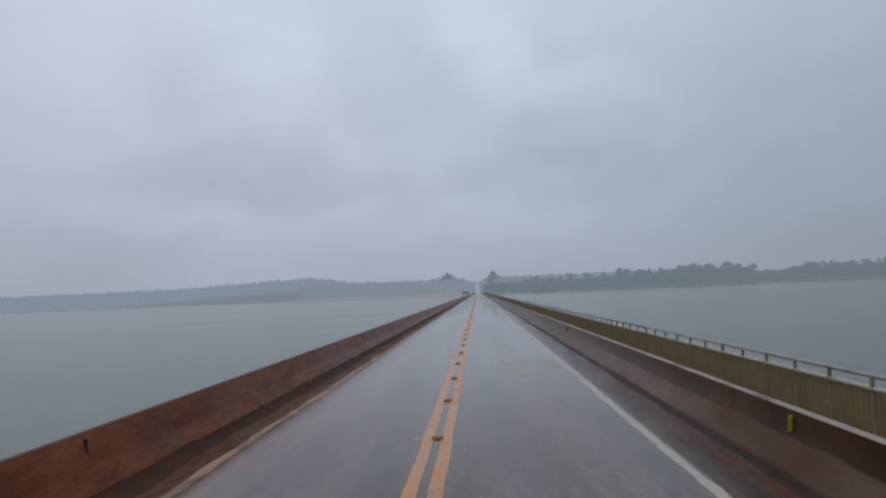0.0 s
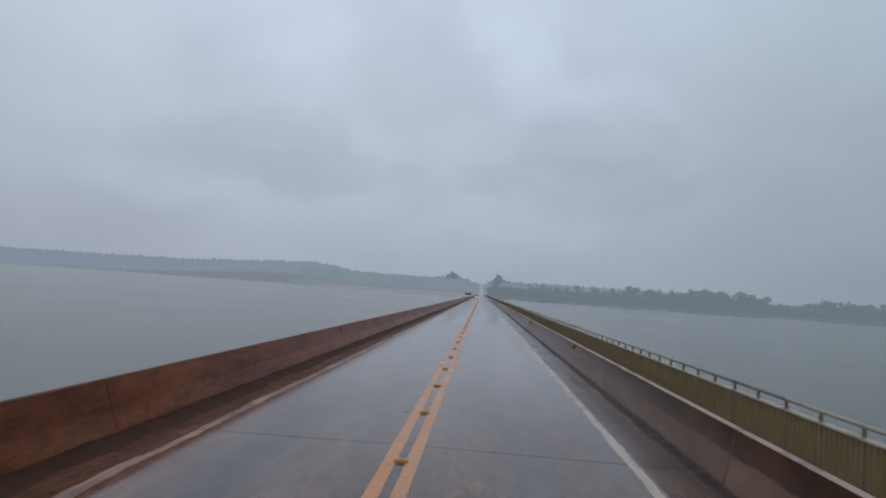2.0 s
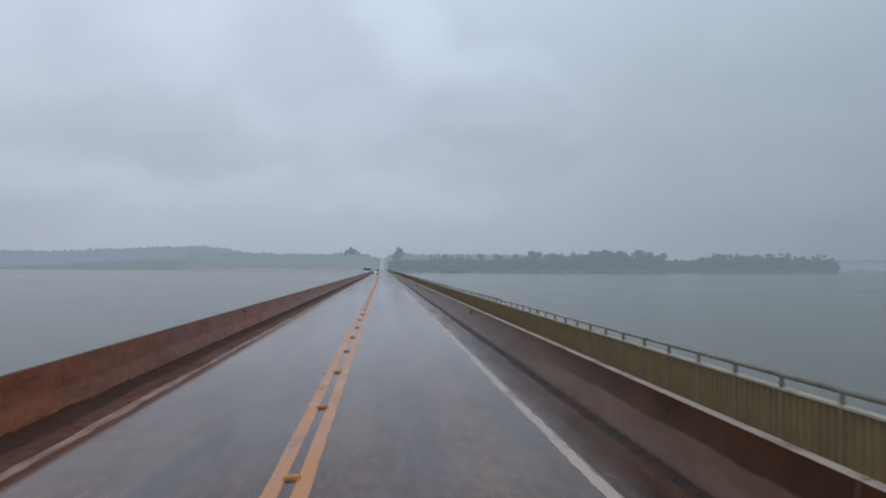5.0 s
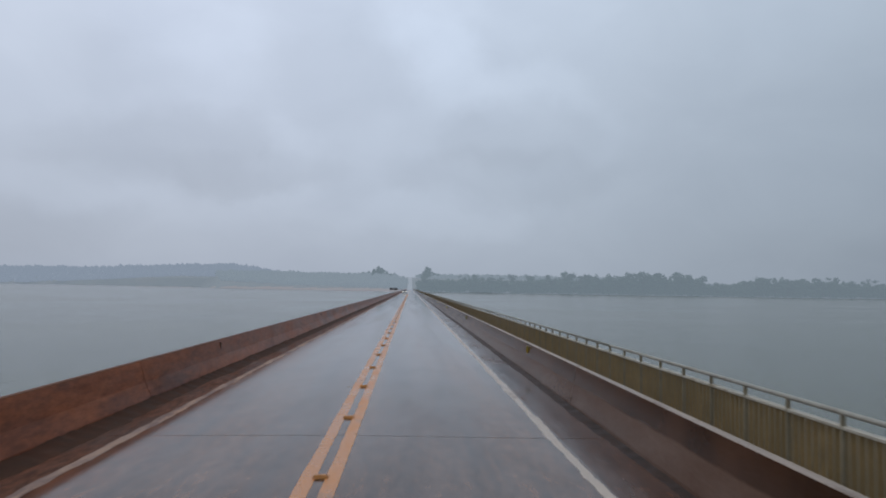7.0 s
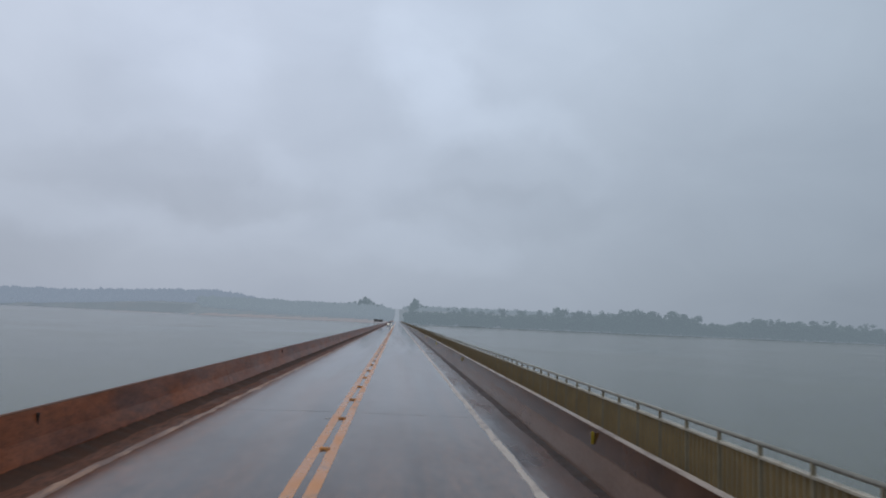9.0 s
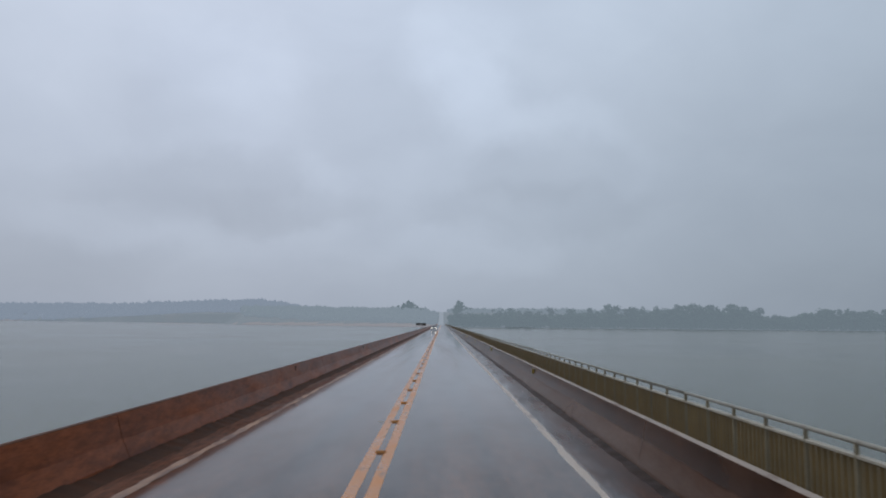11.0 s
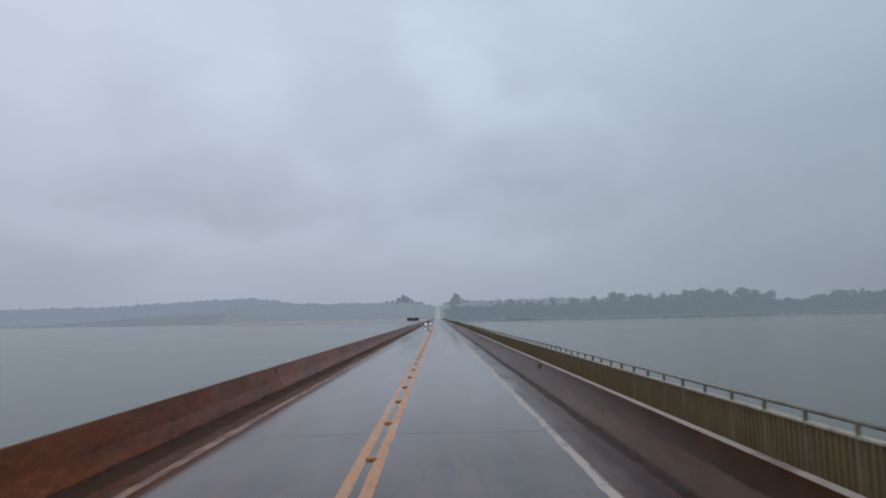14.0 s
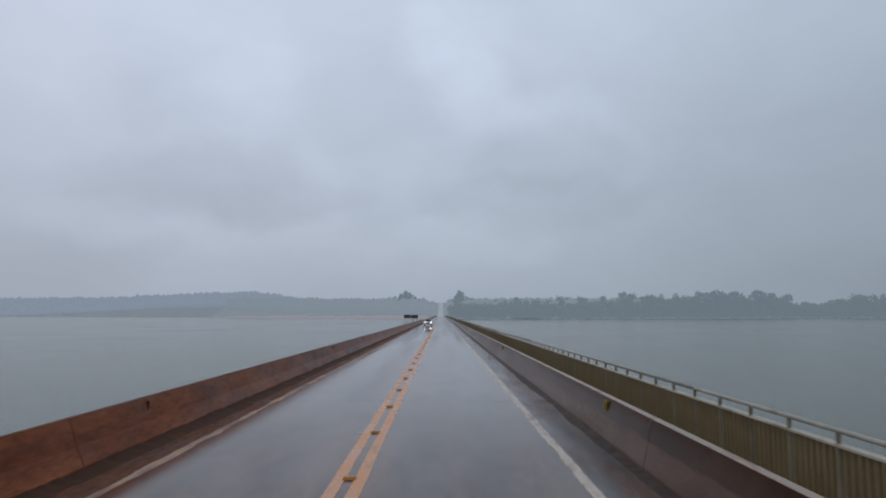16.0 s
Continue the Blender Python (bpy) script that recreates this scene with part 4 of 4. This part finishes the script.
# ---- trees on the far shore ----
def clump(verts, faces, c, r, rnd):
    """A ragged leaf clump: a squashed, jittered octahedron."""
    k = len(verts)
    for d in ((1, 0, 0), (-1, 0, 0), (0, 1, 0), (0, -1, 0), (0, 0, .75), (0, 0, -.6)):
        j = rnd.uniform(.6, 1.25)
        verts.append((c[0] + d[0] * r * j + rnd.uniform(-.2, .2) * r, c[1] + d[1] * r * j + rnd.uniform(-.2, .2) * r, c[2] + d[2] * r * j))
    for a, b, e in ((0, 2, 4), (2, 1, 4), (1, 3, 4), (3, 0, 4), (2, 0, 5), (1, 2, 5), (3, 1, 5), (0, 3, 5)):
        faces.append((k + a, k + b, k + e))


def limb(verts, faces, p, q, r0, r1, sides=6):
    p, q = Vector(p), Vector(q)
    d = (q - p).normalized()
    u = d.orthogonal().normalized()
    w = d.cross(u)
    k = len(verts)
    for c, r in ((p, r0), (q, r1)):
        for i in range(sides):
            a = 2 * math.pi * i / sides
            verts.append(tuple(c + (u * math.cos(a) + w * math.sin(a)) * r))
    for i in range(sides):
        j = (i + 1) % sides
        faces.append((k + i, k + j, k + sides + j, k + sides + i))


def tree_meshes(seed, spread, low, leaves=15):
    """Trunk and crown of a tree one unit high in tens of metres: 10 m."""
    rnd = random.Random(seed)
    tv, tf, cv, cf = [], [], [], []
    bend = (rnd.uniform(-.4, .4), rnd.uniform(-.4, .4))
    mid, tip = (bend[0], bend[1], 4.5), (bend[0] * 1.6, bend[1] * 1.6, 7.5)
    limb(tv, tf, (0, 0, -1.0), mid, .34, .22)
    limb(tv, tf, mid, tip, .22, .08)
    lobes = []
    for i in range(9):
        a, zz = rnd.uniform(0, 2 * math.pi), rnd.uniform(low + 1, 8.6)
        reach = spread * rnd.uniform(.45, 1.0) * (1 - ((zz - 6) / 5) ** 2 * .6)
        c = (math.cos(a) * reach, math.sin(a) * reach, zz)
        limb(tv, tf, (bend[0], bend[1], max(2.0, zz - 2.6)), c, .1, .03, 5)
        lobes.append((c, rnd.uniform(.9, 1.7)))
    lobes.append(((tip[0], tip[1], 8.6), 1.3))
    for zz in (low + 1.5, 5.0, 6.8):
        lobes.append(((bend[0], bend[1], zz), spread * .6))
    for c, r in lobes:
        for i in range(leaves):
            o = Vector((rnd.gauss(0, 1), rnd.gauss(0, 1), rnd.gauss(0, .8)))
            o = o.normalized() * r * rnd.uniform(.35, 1.05)
            clump(cv, cf, (c[0] + o.x, c[1] + o.y, min(9.9, c[2] + o.z * .8)), rnd.uniform(.28, .62), rnd)
    out = []
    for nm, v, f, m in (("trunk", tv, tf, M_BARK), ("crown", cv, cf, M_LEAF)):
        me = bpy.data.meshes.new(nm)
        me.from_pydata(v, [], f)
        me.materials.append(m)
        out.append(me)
    return out


bases = []
for s, spread, low in ((1, 2.6, 2.0), (2, 3.4, 2.5), (3, 2.2, 3.0), (4, 3.8, 1.5), (5, 3.0, 1.2), (6, 1.8, 2.2)):
    bases.append(tree_meshes(s, spread, low))
bases.append(tree_meshes(7, 2.9, 1.0, 70))      # the dense old trees on the hill
first_of = [None] * len(bases)


def plant(k, x, y, height, wide=1.0):
    z = land_z(x, y)
    m = Matrix.Translation((x, y, z)) @ Matrix.Rotation(random.uniform(0, 6.28), 4, "Z")
    s = height / 10
    if first_of[k] is None:
        ob = thing("tree", "broad-leaved shore tree with a painted veil of rain mist", "tree", "shore trees")
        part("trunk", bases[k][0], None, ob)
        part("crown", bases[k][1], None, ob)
        first_of[k] = ob
    else:
        ob = copy_thing(first_of[k], Matrix.Identity(4))
    ob.matrix_basis = m @ Matrix.Diagonal((s * wide, s * wide, s, 1))


TOP_R = [(12, 19), (60, 22), (150, 23), (220, 25), (290, 32), (330, 36), (430, 36), (450, 29), (468, 22), (500, 22), (525, 30), (640, 33), (745, 33), (775, 18), (800, 8)]
x = 14.0
while x < 790:
    yy = lerp_table(x, SHORE) + 16 + random.uniform(-6, 6)
    want = (lerp_table(x, TOP_R) - land_z(x, yy)) * random.uniform(.55, 1.0)
    if want > 4:
        plant(random.randrange(6), x, yy, want, random.uniform(.9, 1.25) * (1 if want > 12 else 1.4))
    x += random.uniform(4.5, 7.5)
# taller single trees over the right bank
for x, top in ((150, 27), (176, 26), (205, 27), (232, 33), (240, 31), (262, 29), (455, 31), (20, 22), (95, 25)):
    yy = lerp_table(x, SHORE) + 30
    plant(2 if x % 2 else 4, x, yy, top - land_z(x, yy), .85)
# the two big trees where the road goes over the hill, and the hedge of trees behind
for x, y, top in ((-70, 1630, 50), (-62, 1640, 45), (-80, 1625, 44), (-92, 1630, 39), (-52, 1645, 39), (-104, 1628, 37), (-44, 1650, 35),
                  (37, 1630, 51), (44, 1640, 43), (31, 1650, 41), (53, 1636, 38), (64, 1640, 36)):
    plant(6, x, y, top - land_z(x, y), 1.35 if top > 42 else 1.5)
for i in range(46):
    x = -430 + i * 18.5 + random.uniform(-5, 5)
    if abs(x + 8) > 22:
        y = 1640 + random.uniform(-25, 25)
        plant(random.randrange(6), x, y, random.uniform(8, 12), 1.4)


# woods behind, masses of crowns
def woods(name, spots, mat, label):
    rnd = random.Random(11)
    v, f = [], []
    for x, y, hh, r in spots(rnd):
        z = land_z(x, y)
        if z > WATER_Z + .4:
            limb(v, f, (x, y, z - 1), (x, y, z + hh * .6), .4, .2, 4)
            for j in range(7):
                clump(v, f, (x + rnd.uniform(-1, 1) * r, y + rnd.uniform(-.6, 1) * r, z + hh * rnd.uniform(.02, .9)), r * rnd.uniform(.5, .95), rnd)
    me = bpy.data.meshes.new(name)
    me.from_pydata(v, [], f)
    me.materials.append(mat)
    return tagged(new(name, me), label, "woods", kind="stuff")


def bank_spots(rnd):
    for i in range(1500):
        x = rnd.uniform(12, 785)
        y = lerp_table(x, SHORE) + 4.8 + 66 * rnd.random() ** 1.5
        yield x, y, max(3, (lerp_table(x, TOP_R) - land_z(x, y)) * rnd.uniform(.45, .78)), rnd.uniform(2.6, 4.6)


def reed_bank():
    """A low dark spit of scrub at the water's edge."""
    rnd = random.Random(21)
    v, f = [], []
    for i in range(120):
        x = rnd.uniform(82, 118)
        clump(v, f, (x, 1050 + rnd.uniform(-3, 3), WATER_Z + rnd.uniform(.1, 1.0) * (1 - abs(x - 100) / 24)), rnd.uniform(.7, 1.5), rnd)
    me = bpy.data.meshes.new("reed_bank")
    me.from_pydata(v, [], f)
    me.materials.append(M_REED)
    tagged(new("reed_bank", me), "low dark scrub on a spit at the water's edge", "scrub", kind="stuff")


def hill_spots(rnd):
    for i in range(1500):
        x = -14 - 390 * rnd.random() ** 1.2
        yield x, lerp_table(x, SHORE) + rnd.uniform(70, 400), rnd.uniform(6.5, 9), rnd.uniform(4.6, 8.0)
    for i in range(700):
        x = rnd.uniform(-420, 480)
        if abs(x + 6) > 24:
            yield x, rnd.uniform(1600, 1800), rnd.uniform(7, 11), rnd.uniform(5, 8)


def far_spots(rnd):
    for x0, x1, y0, y1, count, hh in ((-2600, -420, 1960, 2560, 2600, 12.4), (900, 3200, 2550, 3100, 900, 14)):
        for i in range(count):
            x = rnd.uniform(x0, x1)
            yield x, rnd.uniform(y0, y1), hh * (.85 + .35 * noise.noise((x * .011, 3.0, 1.0))) * rnd.uniform(.80, .94), rnd.uniform(9, 15)


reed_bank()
woods("shore_woods", bank_spots, M_LEAF, "dense green shore woods with a painted veil of rain mist")
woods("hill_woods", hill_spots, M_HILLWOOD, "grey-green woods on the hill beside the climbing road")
woods("far_woods", far_spots, M_FOREST, "far wooded hills paled by painted rain mist")
